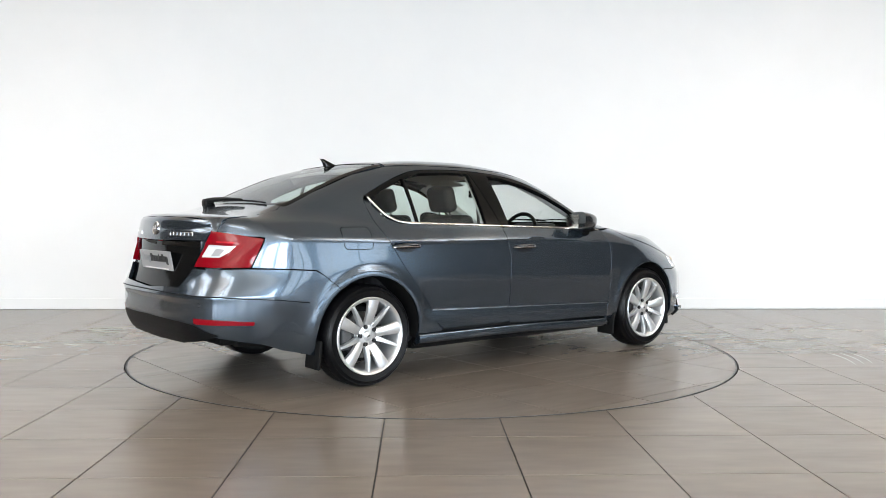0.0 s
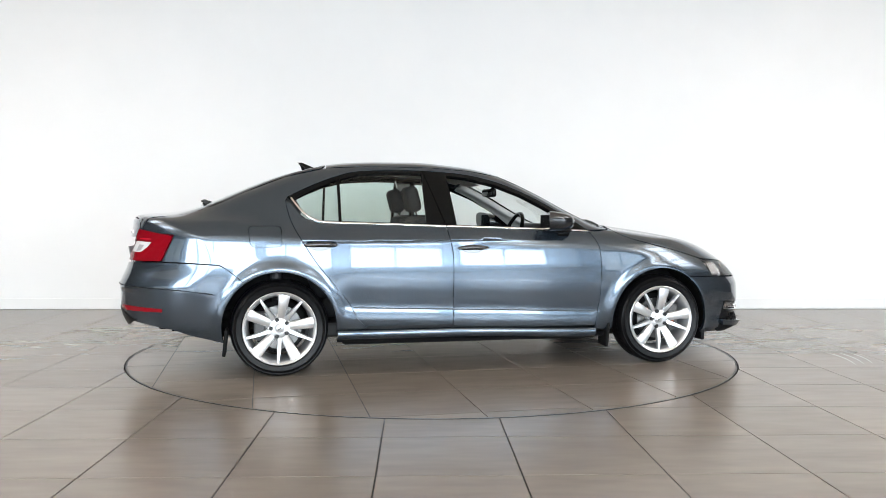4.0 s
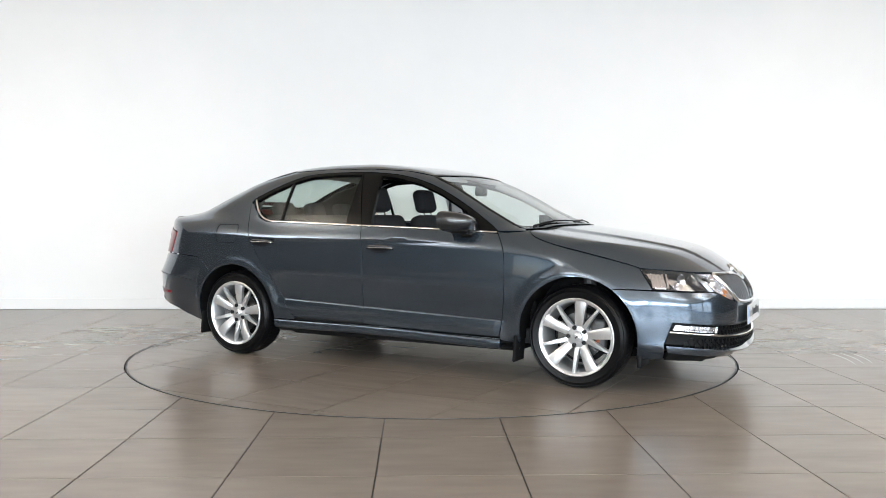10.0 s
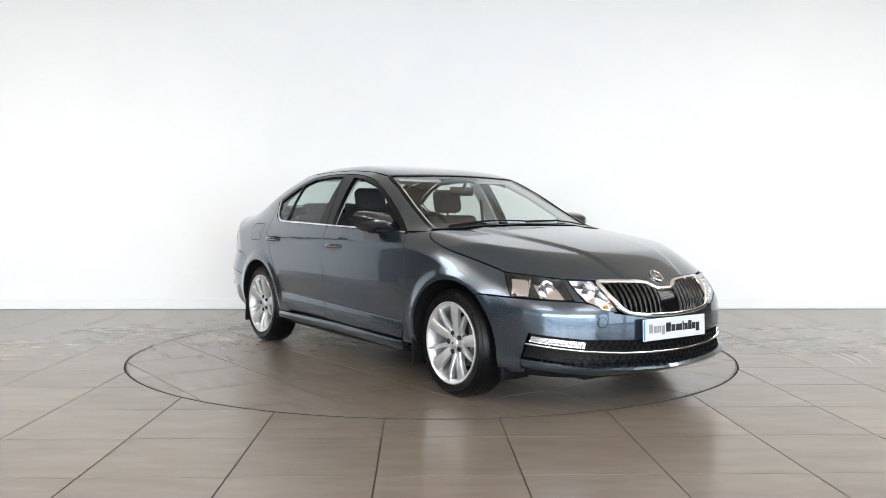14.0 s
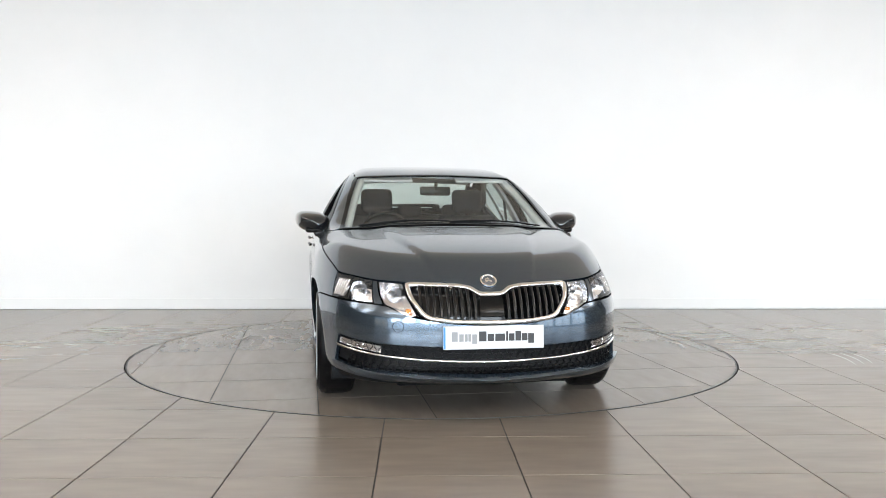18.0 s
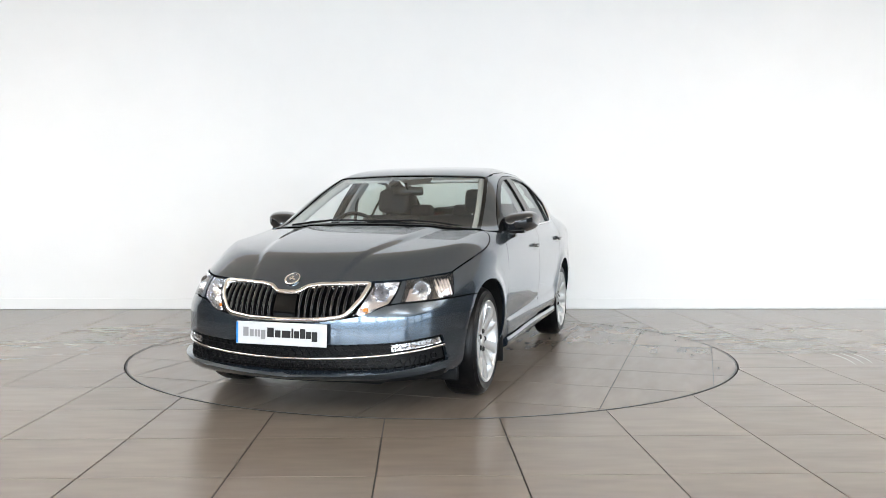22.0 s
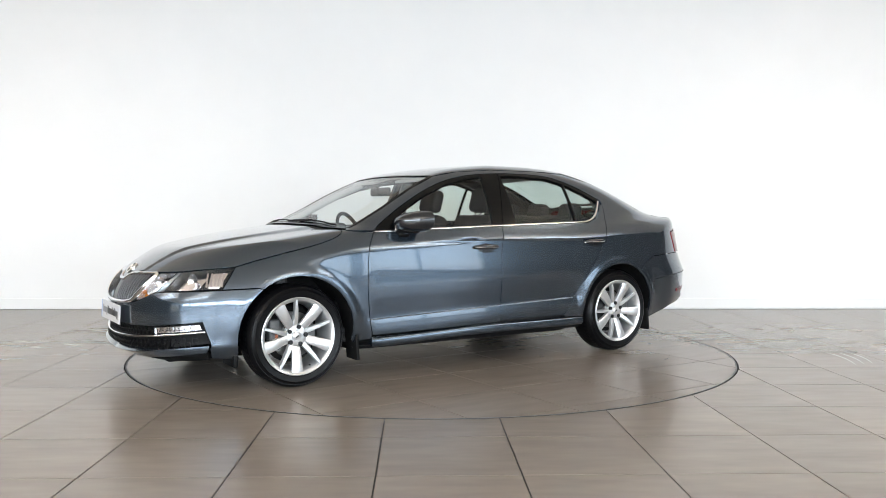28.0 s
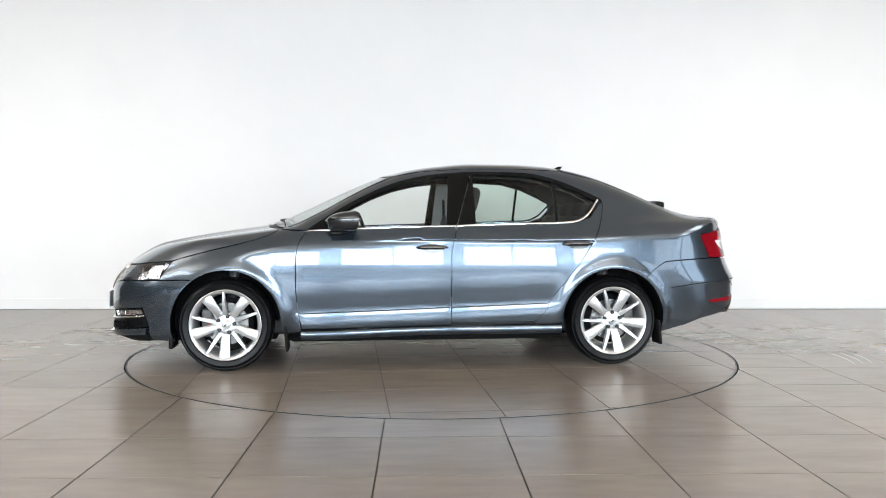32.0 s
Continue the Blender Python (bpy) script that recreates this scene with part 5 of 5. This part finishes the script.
        part("indicator", box_bm(0.02, 0.028, 0.020, Matrix.Translation(Vector(q[0]) - Vector(nn[0]) * 0.034), 0.006), M_AMBER, pod, "amber indicator")
    # flaps under the bumper, ahead of the wheels
    for s in (1, -1):
        smooth(part("air_deflector", box_bm(0.030, 0.20, 0.085, Matrix.Translation((1.715, s * 0.70, 0.190)), 0.010, 3), M_PLASTIC, car, "small black air deflector ahead of a front wheel"))
    # underside of the bumper
    part("front_undertray", box_bm(0.50, 1.10, 0.02, Matrix.Translation((1.78, 0, 0.215))), M_UNDER, car)


def car_rear(car):
    A = lambda pts: ang("RC", pts)
    SC = 60.0
    arch = [("s", x, z) for x, z in arc(-AXLE, HUB_Z, ARCH_R, 195, 126, 10)]
    top = A([("f", 0.0, 0.625), ("f", 0.437, 0.645), ("f", 0.508, 0.748), ("f", 0.60, 0.749), ("s", -2.085, 0.752), ("s", -1.90, 0.745), ("s", -1.72, 0.733), ("s", -1.665, 0.70)])
    bottom = A([("s", -1.90, 0.27), ("s", -2.02, 0.315), ("f", 0.62, 0.375), ("f", 0.50, 0.40), ("f", 0.0, 0.40)])
    half = top + A(arch[::-1]) + bottom
    bump = panel("rear_bumper", "RC", half + [(-a, z) for a, z in reversed(half[1:-1])], M_PAINT, car, "graphite painted rear bumper", step_uv=0.028, scale=SC, thick=0.02)
    seam = A([("s", -1.764, 0.548), ("s", -1.95, 0.572), ("f", 0.72, 0.595), ("f", 0.5, 0.604), ("f", 0.0, 0.606)])
    # thin black line that paints the shade in the bumper's crease
    ribbon("step_shade_line", "RC", seam + [(-a, z) for a, z in reversed(seam[:-1])], 0.006, 0.0006, M_UNDER, bump, scale=SC)
    dif = A([("f", 0.0, 0.455), ("f", 0.45, 0.450), ("f", 0.575, 0.438), ("f", 0.64, 0.405), ("f", 0.70, 0.378), ("f", 0.62, 0.345), ("f", 0.40, 0.312), ("f", 0.0, 0.305)])
    panel("diffuser", "RC", dif + [(-a, z) for a, z in reversed(dif[1:-1])], M_PLASTIC, bump, "black plastic rear diffuser", step_uv=0.03, scale=SC, off=0.005, thick=0.02)
    for s in (1, -1):
        refl = [(a * s, z) for a, z in A([("f", 0.58, 0.475), ("f", 0.70, 0.470), ("f", 0.800, 0.455), ("f", 0.796, 0.430), ("f", 0.70, 0.434), ("f", 0.58, 0.438)])]
        panel("reflector", "RC", refl, M_RED, bump, "slim red reflector", scale=SC, off=0.004, thick=0.008, step_uv=0.02)
        lamp = A([("f", 0.515, 0.758), ("f", 0.591, 0.965), ("f", 0.68, 0.952), ("s", -2.010, 0.922), ("s", -2.024, 0.888), ("s", -2.087, 0.758), ("f", 0.65, 0.755)])
        tl = panel("tail_light", "RC", [(a * s, z) for a, z in lamp], M_RED, car, "red wrap-round tail light with a clear inset", side=1, scale=SC, off=0.004, thick=0.03, step_uv=0.02)

        def across(u, z):
            """A place on the lamp: u from its inner to its outer edge."""
            k = (z - 0.758) / 0.17
            a_in = lamp[0][0] + (lamp[1][0] - lamp[0][0]) * k * 0.83
            a_out = lamp[5][0] + (lamp[3][0] - lamp[5][0]) * k
            return (s * (a_in + (a_out - a_in) * u), z)

        ins = [across(0.06, 0.812), across(0.08, 0.890), across(0.60, 0.882), across(0.54, 0.842), across(0.42, 0.812)]
        panel("clear_inset", "RC", ins, M_WHITELENS, tl, "clear reversing lamp window", scale=SC, off=0.0055, thick=0.002, step_uv=0.02)
        bulb = [across(0.24, 0.818), across(0.26, 0.866), across(0.44, 0.860), across(0.40, 0.822)]
        panel("bulb_window", "RC", bulb, M_LENSGREY, tl, scale=SC, off=0.007, thick=0.002, step_uv=0.02)
        for pts in ([across(0.10, 0.786), across(0.52, 0.786), across(0.66, 0.84), across(0.74, 0.915)], [across(0.06, 0.772), across(0.62, 0.772), across(0.80, 0.84), across(0.88, 0.912)], [across(0.20, 0.905), across(0.5, 0.900), across(0.70, 0.886)]):
            ribbon("light_guide", "RC", pts, 0.017, 0.004, M_REDD, tl, scale=SC, sink=0, step_uv=0.02)
    for y in (-0.62, -0.25, 0.25, 0.62):
        q, nn = lay("R", [(y, 0.548)])
        m = Matrix.Translation(q[0]) @ Vector(nn[0]).to_track_quat("Y", "Z").to_matrix().to_4x4()
        sens = part("parking_sensor", revolve_bm([(0, 0.0022), (0.0095, 0.0020), (0.0105, 0.0008), (0.0105, -0.004)], 20), M_PAINT, bump, loc=m)
        part("sensor_ring", revolve_bm([(0.0108, 0.0010), (0.0128, 0.0006), (0.0128, -0.004)], 20), M_UNDER, sens)
    part("rear_undertray", box_bm(0.50, 1.10, 0.08, Matrix.Translation((-1.90, 0, 0.37)), 0.03), M_UNDER, car)


def wheel(car, x, side):
    w = new("wheel")
    w.parent = car
    tagged(w, "silver ten-spoke alloy wheel with a black tyre")
    w.matrix_basis = pose(x, side * 0.764, HUB_Z) @ Matrix.Rotation(0 if side > 0 else math.pi, 4, "Z")
    # here +y points out of the car
    turned = {(1, 1): 128, (-1, 1): 114}.get((1 if x > 0 else -1, side), 98)
    R, r0, hw = 0.317, 0.238, 0.106
    prof = [(r0 - 0.006, -hw + 0.012), (r0 + 0.004, -hw + 0.002), (r0 + 0.035, -hw - 0.002), (R - 0.030, -hw + 0.004), (R - 0.008, -hw + 0.022), (R, -hw + 0.045), (R, hw - 0.045), (R - 0.008, hw - 0.022), (R - 0.018, hw - 0.010), (R - 0.022, hw - 0.011), (R - 0.036, hw - 0.001), (r0 + 0.040, hw + 0.003), (r0 + 0.036, hw + 0.001), (r0 + 0.016, hw + 0.001), (r0 + 0.004, hw - 0.004), (r0 - 0.006, hw - 0.016)]
    bm = revolve_bm(prof, 80)
    tyre = smooth(part("tyre", bm, M_RUBBER, w, "black road tyre"), 30)
    tr = bmesh.new()
    n = 60
    for k in range(n):
        a = 2 * math.pi * k / n
        for yy, tw in ((-0.048, 14), (-0.016, -10), (0.016, 10), (0.048, -14)):
            bmesh.ops.create_cube(tr, size=1, matrix=Matrix.Rotation(-a, 4, "Y") @ Matrix.Translation((R - 0.0022, yy, 0)) @ Matrix.Rotation(radians(tw), 4, "X") @ Matrix.Diagonal((0.0044, 0.024, 0.022, 1)))
    tagged(part("tread", tr, M_RUBBER, tyre), kind="stuff")
    rim = smooth(part("rim", revolve_bm([(0.231, 0.1085), (0.236, 0.111), (0.2405, 0.108), (0.2400, 0.098), (0.224, 0.085), (0.212, 0.04), (0.205, -0.08), (0.230, -0.105), (0.224, -0.105), (0.199, -0.08), (0.204, 0.04), (0.214, 0.092), (0.222, 0.104)], 80, closed=True), M_ALLOY, w, "silver painted rim barrel"), 35)
    # five pairs: a broad blade and a slim blade, tapered and dished
    for k in range(5):
        for off, wi, wo, lab in ((0.0, 0.050, 0.078, "spoke"), (-31, 0.034, 0.017, "spoke")):
            a0 = radians(turned + 72 * k)
            a1 = a0 - radians(off)
            ai = a0 - radians(off * 0.95)
            bm = bmesh.new()
            rings = []
            for j in range(7):
                t = j / 6
                r = 0.060 + (0.226 - 0.060) * t
                a = ai + (a1 - ai) * t
                wd = wi + (wo - wi) * t ** 1.3
                yf = 0.070 + 0.018 * math.sin(math.pi * min(1, t * 0.7)) + 0.020 * t
                c = Vector((r * math.cos(a), 0, r * math.sin(a)))
                tg = Vector((-math.sin(a), 0, math.cos(a)))
                rings.append([bm.verts.new(c + tg * (wd / 2 * u) + Vector((0, yf + dy, 0))) for u, dy in ((-1, -0.030), (-1, -0.006), (-0.72, 0), (0.72, 0), (1, -0.006), (1, -0.030))])
            for p, q in zip(rings, rings[1:]):
                for i in range(6):
                    bm.faces.new((p[i], p[(i + 1) % 6], q[(i + 1) % 6], q[i]))
            bm.faces.new(rings[0])
            bm.faces.new(rings[-1][::-1])
            bmesh.ops.recalc_face_normals(bm, faces=bm.faces)
            smooth(part(lab, bm, M_ALLOY, rim), 40)
    hub = smooth(part("hub", revolve_bm([(0, 0.080), (0.030, 0.080), (0.034, 0.074), (0.062, 0.073), (0.074, 0.066), (0.077, 0.030), (0, 0.030)], 40), M_ALLOY, rim, "silver wheel hub"), 35)
    smooth(part("centre_cap", revolve_bm([(0, 0.086), (0.022, 0.085), (0.028, 0.080), (0.028, 0.07)], 28), M_ALLOY, rim, "silver centre cap with a dark mark"), 50)
    part("cap_mark", box_bm(0.022, 0.002, 0.010, Matrix.Translation((0.002, 0.0865, -0.003)) @ Matrix.Rotation(radians(35), 4, "Y"), 0.001), M_CAST, rim)
    for k in range(5):
        a = radians(turned + 47 + 72 * k)
        part("wheel_bolt", revolve_bm([(0, 0.083), (0.010, 0.083), (0.0125, 0.079), (0.0125, 0.066), (0.0155, 0.0775), (0.0155, 0.07)], 12), M_INK, rim, loc=Matrix.Translation((0.056 * math.cos(a), 0, 0.056 * math.sin(a))))
    part("valve", box_bm(0.008, 0.02, 0.008, Matrix.Translation((0.206 * math.cos(-2.0), 0.07, 0.206 * math.sin(-2.0))), 0.003), M_INK, rim)
    smooth(part("brake_disc", revolve_bm([(0.05, 0.012), (0.05, 0.035), (0.085, 0.035), (0.085, 0.018), (0.144, 0.018), (0.144, -0.006), (0.05, -0.006)], 56), M_STEEL, w, "worn steel brake disc"), 35)
    ca = -1 if x > 0 else 1
    fx = -ca * side
    bm = box_bm(0.075, 0.07, 0.19, Matrix.Translation((0.128 * fx, 0.01, 0.01)), 0.016, 3)
    smooth(part("brake_caliper", bm, M_CAST, w, "cast grey brake caliper"))
    if x > 0:
        part("brake_pad", box_bm(0.018, 0.014, 0.07, Matrix.Translation((0.122 * fx, 0.044, 0.005)), 0.005), M_RUST, w, "rusty orange brake pad edge")
    part("dust_shield", revolve_bm([(0.0, -0.03), (0.175, -0.03), (0.175, -0.035), (0.0, -0.035)], 32), M_UNDER, w)


def mirrors(car):
    for s in (1, -1):
        mr = new("door_mirror")
        mr.parent = car
        tagged(mr, "graphite door mirror with a black base")
        # shell: rounded block, flat to the rear, pointed to the front
        bm = bmesh.new()
        rings = []
        for k in range(9):
            t = k / 8
            x = 0.485 + 0.190 * t
            sc = (1 - t ** 2.6) ** 0.5 if t < 1 else 0.08
            sc = max(sc, 0.10)
            hy, hz = 0.114 * sc ** 0.8, 0.070 * sc
            cy, cz = 0.892 - 0.020 * t, 1.016 - 0.010 * t
            rings.append([bm.verts.new((x - 0.035 * math.cos(a) * (1 - t), s * (cy + hy * math.copysign(abs(math.cos(a)) ** 0.7, math.cos(a))), cz + hz * math.copysign(abs(math.sin(a)) ** 0.75, math.sin(a)) + 0.014 * math.cos(a))) for a in [2 * math.pi * j / 24 for j in range(24)]])
        for a, b in zip(rings, rings[1:]):
            for j in range(24):
                bm.faces.new((a[j], a[(j + 1) % 24], b[(j + 1) % 24], b[j]))
        bm.faces.new(rings[0][::-1])
        bm.faces.new(rings[-1])
        bmesh.ops.recalc_face_normals(bm, faces=bm.faces)
        shell = smooth(part("mirror_shell", bm, M_SHELL, mr), 60)
        part("mirror_glass", box_bm(0.003, 0.150, 0.100, Matrix.Translation((0.475, s * 0.885, 1.014)) @ Matrix.Rotation(radians(-19 * s), 4, "Z"), 0.001), M_MIRROR, mr, "mirror glass")
        low = box_bm(0.13, 0.150, 0.036, Matrix.Translation((0.575, s * 0.862, 0.957)), 0.017, 4)
        smooth(part("mirror_base", low, M_TRIM, mr, "black lower mirror cover"))
        smooth(part("mirror_arm", box_bm(0.085, 0.16, 0.036, Matrix.Translation((0.60, s * 0.800, 0.945)) @ Matrix.Rotation(radians(-12 * s), 4, "X"), 0.012, 3), M_TRIM, mr, "black mirror arm"))


def seat(car, name, x, y, width, label, rear=False):
    st = new(name)
    st.parent = car
    tagged(st, label)
    lean = Matrix.Translation((x, y, 0.62)) @ Matrix.Rotation(radians(-20), 4, "Y")
    smooth(part("backrest", box_bm(0.13, width, 0.60, lean @ Matrix.Translation((0, 0, 0.16)), 0.05, 4), M_FABRIC, st))
    smooth(part("cushion", box_bm(0.50, width, 0.15, Matrix.Translation((x + 0.28, y, 0.45)) @ Matrix.Rotation(radians(-8), 4, "Y"), 0.05, 4), M_FABRIC, st))
    heads = [0.0] if not rear else [-width * 0.33, 0.0, width * 0.33]
    for hy in heads:
        wd = 0.25 if not rear else 0.22
        hz = 0.585 if not rear else 0.50
        h = smooth(part("headrest", box_bm(0.10, wd, 0.19 if not rear else 0.13, lean @ Matrix.Translation((0.01, hy, hz)) @ Matrix.Rotation(radians(6), 4, "Y"), 0.042, 4), M_FABRIC, st))
        for dy in (-0.06, 0.06):
            part("headrest_post", tube_bm([lean @ Vector((0, hy + dy, 0.40)), lean @ Vector((0.004, hy + dy, hz))], 0.006, 6), M_CHROME, st)
    return st


def interior(car):
    seat(car, "front_seat", -0.20, 0.37, 0.50, "black fabric front seat with a headrest")
    seat(car, "front_seat", -0.20, -0.37, 0.50, "black fabric front seat with a headrest")
    seat(car, "rear_bench", -1.08, 0.0, 1.24, "black fabric rear bench with three headrests", rear=True)
    # dashboard
    bm = bmesh.new()
    prof = [(0.98, 0.60), (1.02, 0.90), (0.92, 0.955), (0.70, 0.962), (0.55, 0.945), (0.48, 0.90), (0.50, 0.78), (0.60, 0.60)]
    a = [bm.verts.new((x, 0.70, z)) for x, z in prof]
    b = [bm.verts.new((x, -0.70, z)) for x, z in prof]
    n = len(prof)
    for k in range(n):
        bm.faces.new((a[k], a[(k + 1) % n], b[(k + 1) % n], b[k]))
    bm.faces.new(a[::-1])
    bm.faces.new(b)
    bmesh.ops.recalc_face_normals(bm, faces=bm.faces)
    dash = smooth(part("dashboard", bm, M_DASH, car, "black plastic dashboard"), 50)
    part("binnacle", box_bm(0.16, 0.34, 0.07, Matrix.Translation((0.56, -0.37, 0.965)), 0.03, 3), M_DASH, dash)
    # steering wheel on the right
    sw = new("steering_wheel")
    sw.parent = car
    tagged(sw, "black three-spoke steering wheel")
    sw.matrix_basis = Matrix.Translation((0.37, -0.37, 0.90)) @ Matrix.Rotation(radians(-68), 4, "Y")
    bm = bmesh.new()
    pts = [(0.185 * math.cos(2 * math.pi * k / 32), 0.185 * math.sin(2 * math.pi * k / 32), 0) for k in range(33)]
    smooth(part("steering_rim", tube_bm(pts, 0.015, 8), M_TRIM, sw), 60)
    smooth(part("steering_hub", box_bm(0.13, 0.16, 0.05, None, 0.02, 3), M_DASH, sw))
    for dx, dy, sx, sy in ((0, 0.12, 0.035, 0.12), (0, -0.12, 0.035, 0.12), (-0.12, 0, 0.12, 0.04)):
        part("steering_spoke", box_bm(sx, sy, 0.016, Matrix.Translation((dx, dy, 0)), 0.006), M_DASH, sw)
    # inside mirror
    smooth(part("rear_view_mirror", box_bm(0.035, 0.23, 0.065, Matrix.Translation((0.30, 0.0, 1.235)) @ Matrix.Rotation(radians(8), 4, "Z"), 0.015, 3), M_TRIM, car, "black inside rear-view mirror"))
    part("mirror_stalk", tube_bm([(0.31, 0, 1.25), (0.345, 0, 1.29)], 0.012, 8), M_TRIM, car)
    for s in (1, -1):
        part("sun_visor", box_bm(0.14, 0.36, 0.018, Matrix.Translation((0.20, s * 0.34, 1.325)) @ Matrix.Rotation(radians(18), 4, "Y"), 0.008), M_LINING, car, "pale grey sun visor")
        # inner linings of the pillars
        panel("b_pillar_lining", "S", [(-0.21, 0.98), (-0.35, 0.98), (-0.34, 1.36), (-0.23, 1.36)], M_LINING, car, "grey centre pillar lining", side=s, off=-0.045, thick=0.02, step_uv=0.06)
        cp = [(-1.26, 1.02), (-1.22, 1.20), (-1.05, 1.31), (-1.15, 1.37), (-1.40, 1.30), (-1.66, 1.18), (-1.75, 1.05), (-1.5, 1.02)]
        panel("c_pillar_lining", "S", cp, M_DASH, car, "dark rear pillar lining", side=s, off=-0.04, thick=0.01, step_uv=0.06)
        ap = [(0.90, 0.98), (0.60, 1.13), (0.30, 1.29), (0.18, 1.335), (0.16, 1.30), (0.33, 1.225), (0.58, 1.08), (0.72, 0.97)]
        panel("a_pillar_lining", "S", ap, M_LINING, car, "grey windscreen pillar lining", side=s, off=-0.035, thick=0.008, step_uv=0.05)
        q, nn = lay("T", [(x, s * (y - 0.028)) for x, y in SCREEN_SIDE])
        smooth(part("a_pillar_trim", tube_bm([tuple(a - b * 0.045) for a, b in zip(q, nn)], 0.026, 10), M_LINING, car, "pale grey windscreen pillar trim"), 60)
        belt = tube_bm([(-0.30, s * 0.655, 1.22), (-0.31, s * 0.69, 0.95), (-0.28, s * 0.70, 0.60)], 0.012, 6)
        part("seat_belt", belt, M_FABRIC, car, "black seat belt")
    part("parcel_shelf", box_bm(0.62, 1.25, 0.03, Matrix.Translation((-1.55, 0, 1.005)), 0.01), M_DASH, car, "black parcel shelf")
    part("cabin_floor", box_bm(2.3, 1.44, 0.10, Matrix.Translation((-0.1, 0, 0.28)), 0.02), M_DASH, car)
    part("front_bulkhead", box_bm(0.04, 1.36, 0.66, Matrix.Translation((0.99, 0, 0.58))), M_UNDER, car)
    part("floor_pan", box_bm(1.86, 1.46, 0.10, Matrix.Translation((0, 0, 0.225)), 0.03), M_UNDER, car, "black underbody panels")
    part("engine_bay", box_bm(1.0, 0.94, 0.52, Matrix.Translation((1.53, 0, 0.42)), 0.02), M_UNDER, car)
    part("boot_tub", box_bm(1.05, 0.94, 0.60, Matrix.Translation((-1.62, 0, 0.58)), 0.02), M_UNDER, car)
    part("exhaust", tube_bm([(-0.6, -0.3, 0.20), (-1.6, -0.42, 0.24), (-2.05, -0.48, 0.30)], 0.03, 12), M_UNDER, car, "dark exhaust pipe")
    for x in (AXLE, -AXLE):
        part("axle", tube_bm([(x, -0.70, 0.30), (x, 0.70, 0.30)], 0.035, 10), M_UNDER, car)
        for s in (1, -1):
            part("damper", tube_bm([(x, s * 0.55, 0.32), (x - 0.02, s * 0.53, 0.66)], 0.04, 10), M_CAST, car)


def build_car():
    car = new("car")
    tagged(car, "graphite grey metallic saloon car with silver alloy wheels", "car")
    car_sides(car)
    car_top(car)
    car_front(car)
    car_rear(car)
    for x in (AXLE, -AXLE):
        for s in (1, -1):
            wheel(car, x, s)
    mirrors(car)
    interior(car)
    for ob in car.children:
        ob.matrix_parent_inverse = Matrix.Translation((CAR_OX, CAR_OY, 0))
    return car


room()
floors()
TABLE = turntable()
CAR = build_car()


def motions():
    """Turntable and car turn together, clockwise from above, at one even rate."""
    rows = []
    for k in range(33):
        t = k * 1.0
        rows.append((t, Matrix.Translation(DISC) @ Matrix.Rotation(radians(-2.442 - 6.631 * (t - 6.2)), 4, "Z")))
    walk(TABLE, rows)
    walk(CAR, rows)


motions()
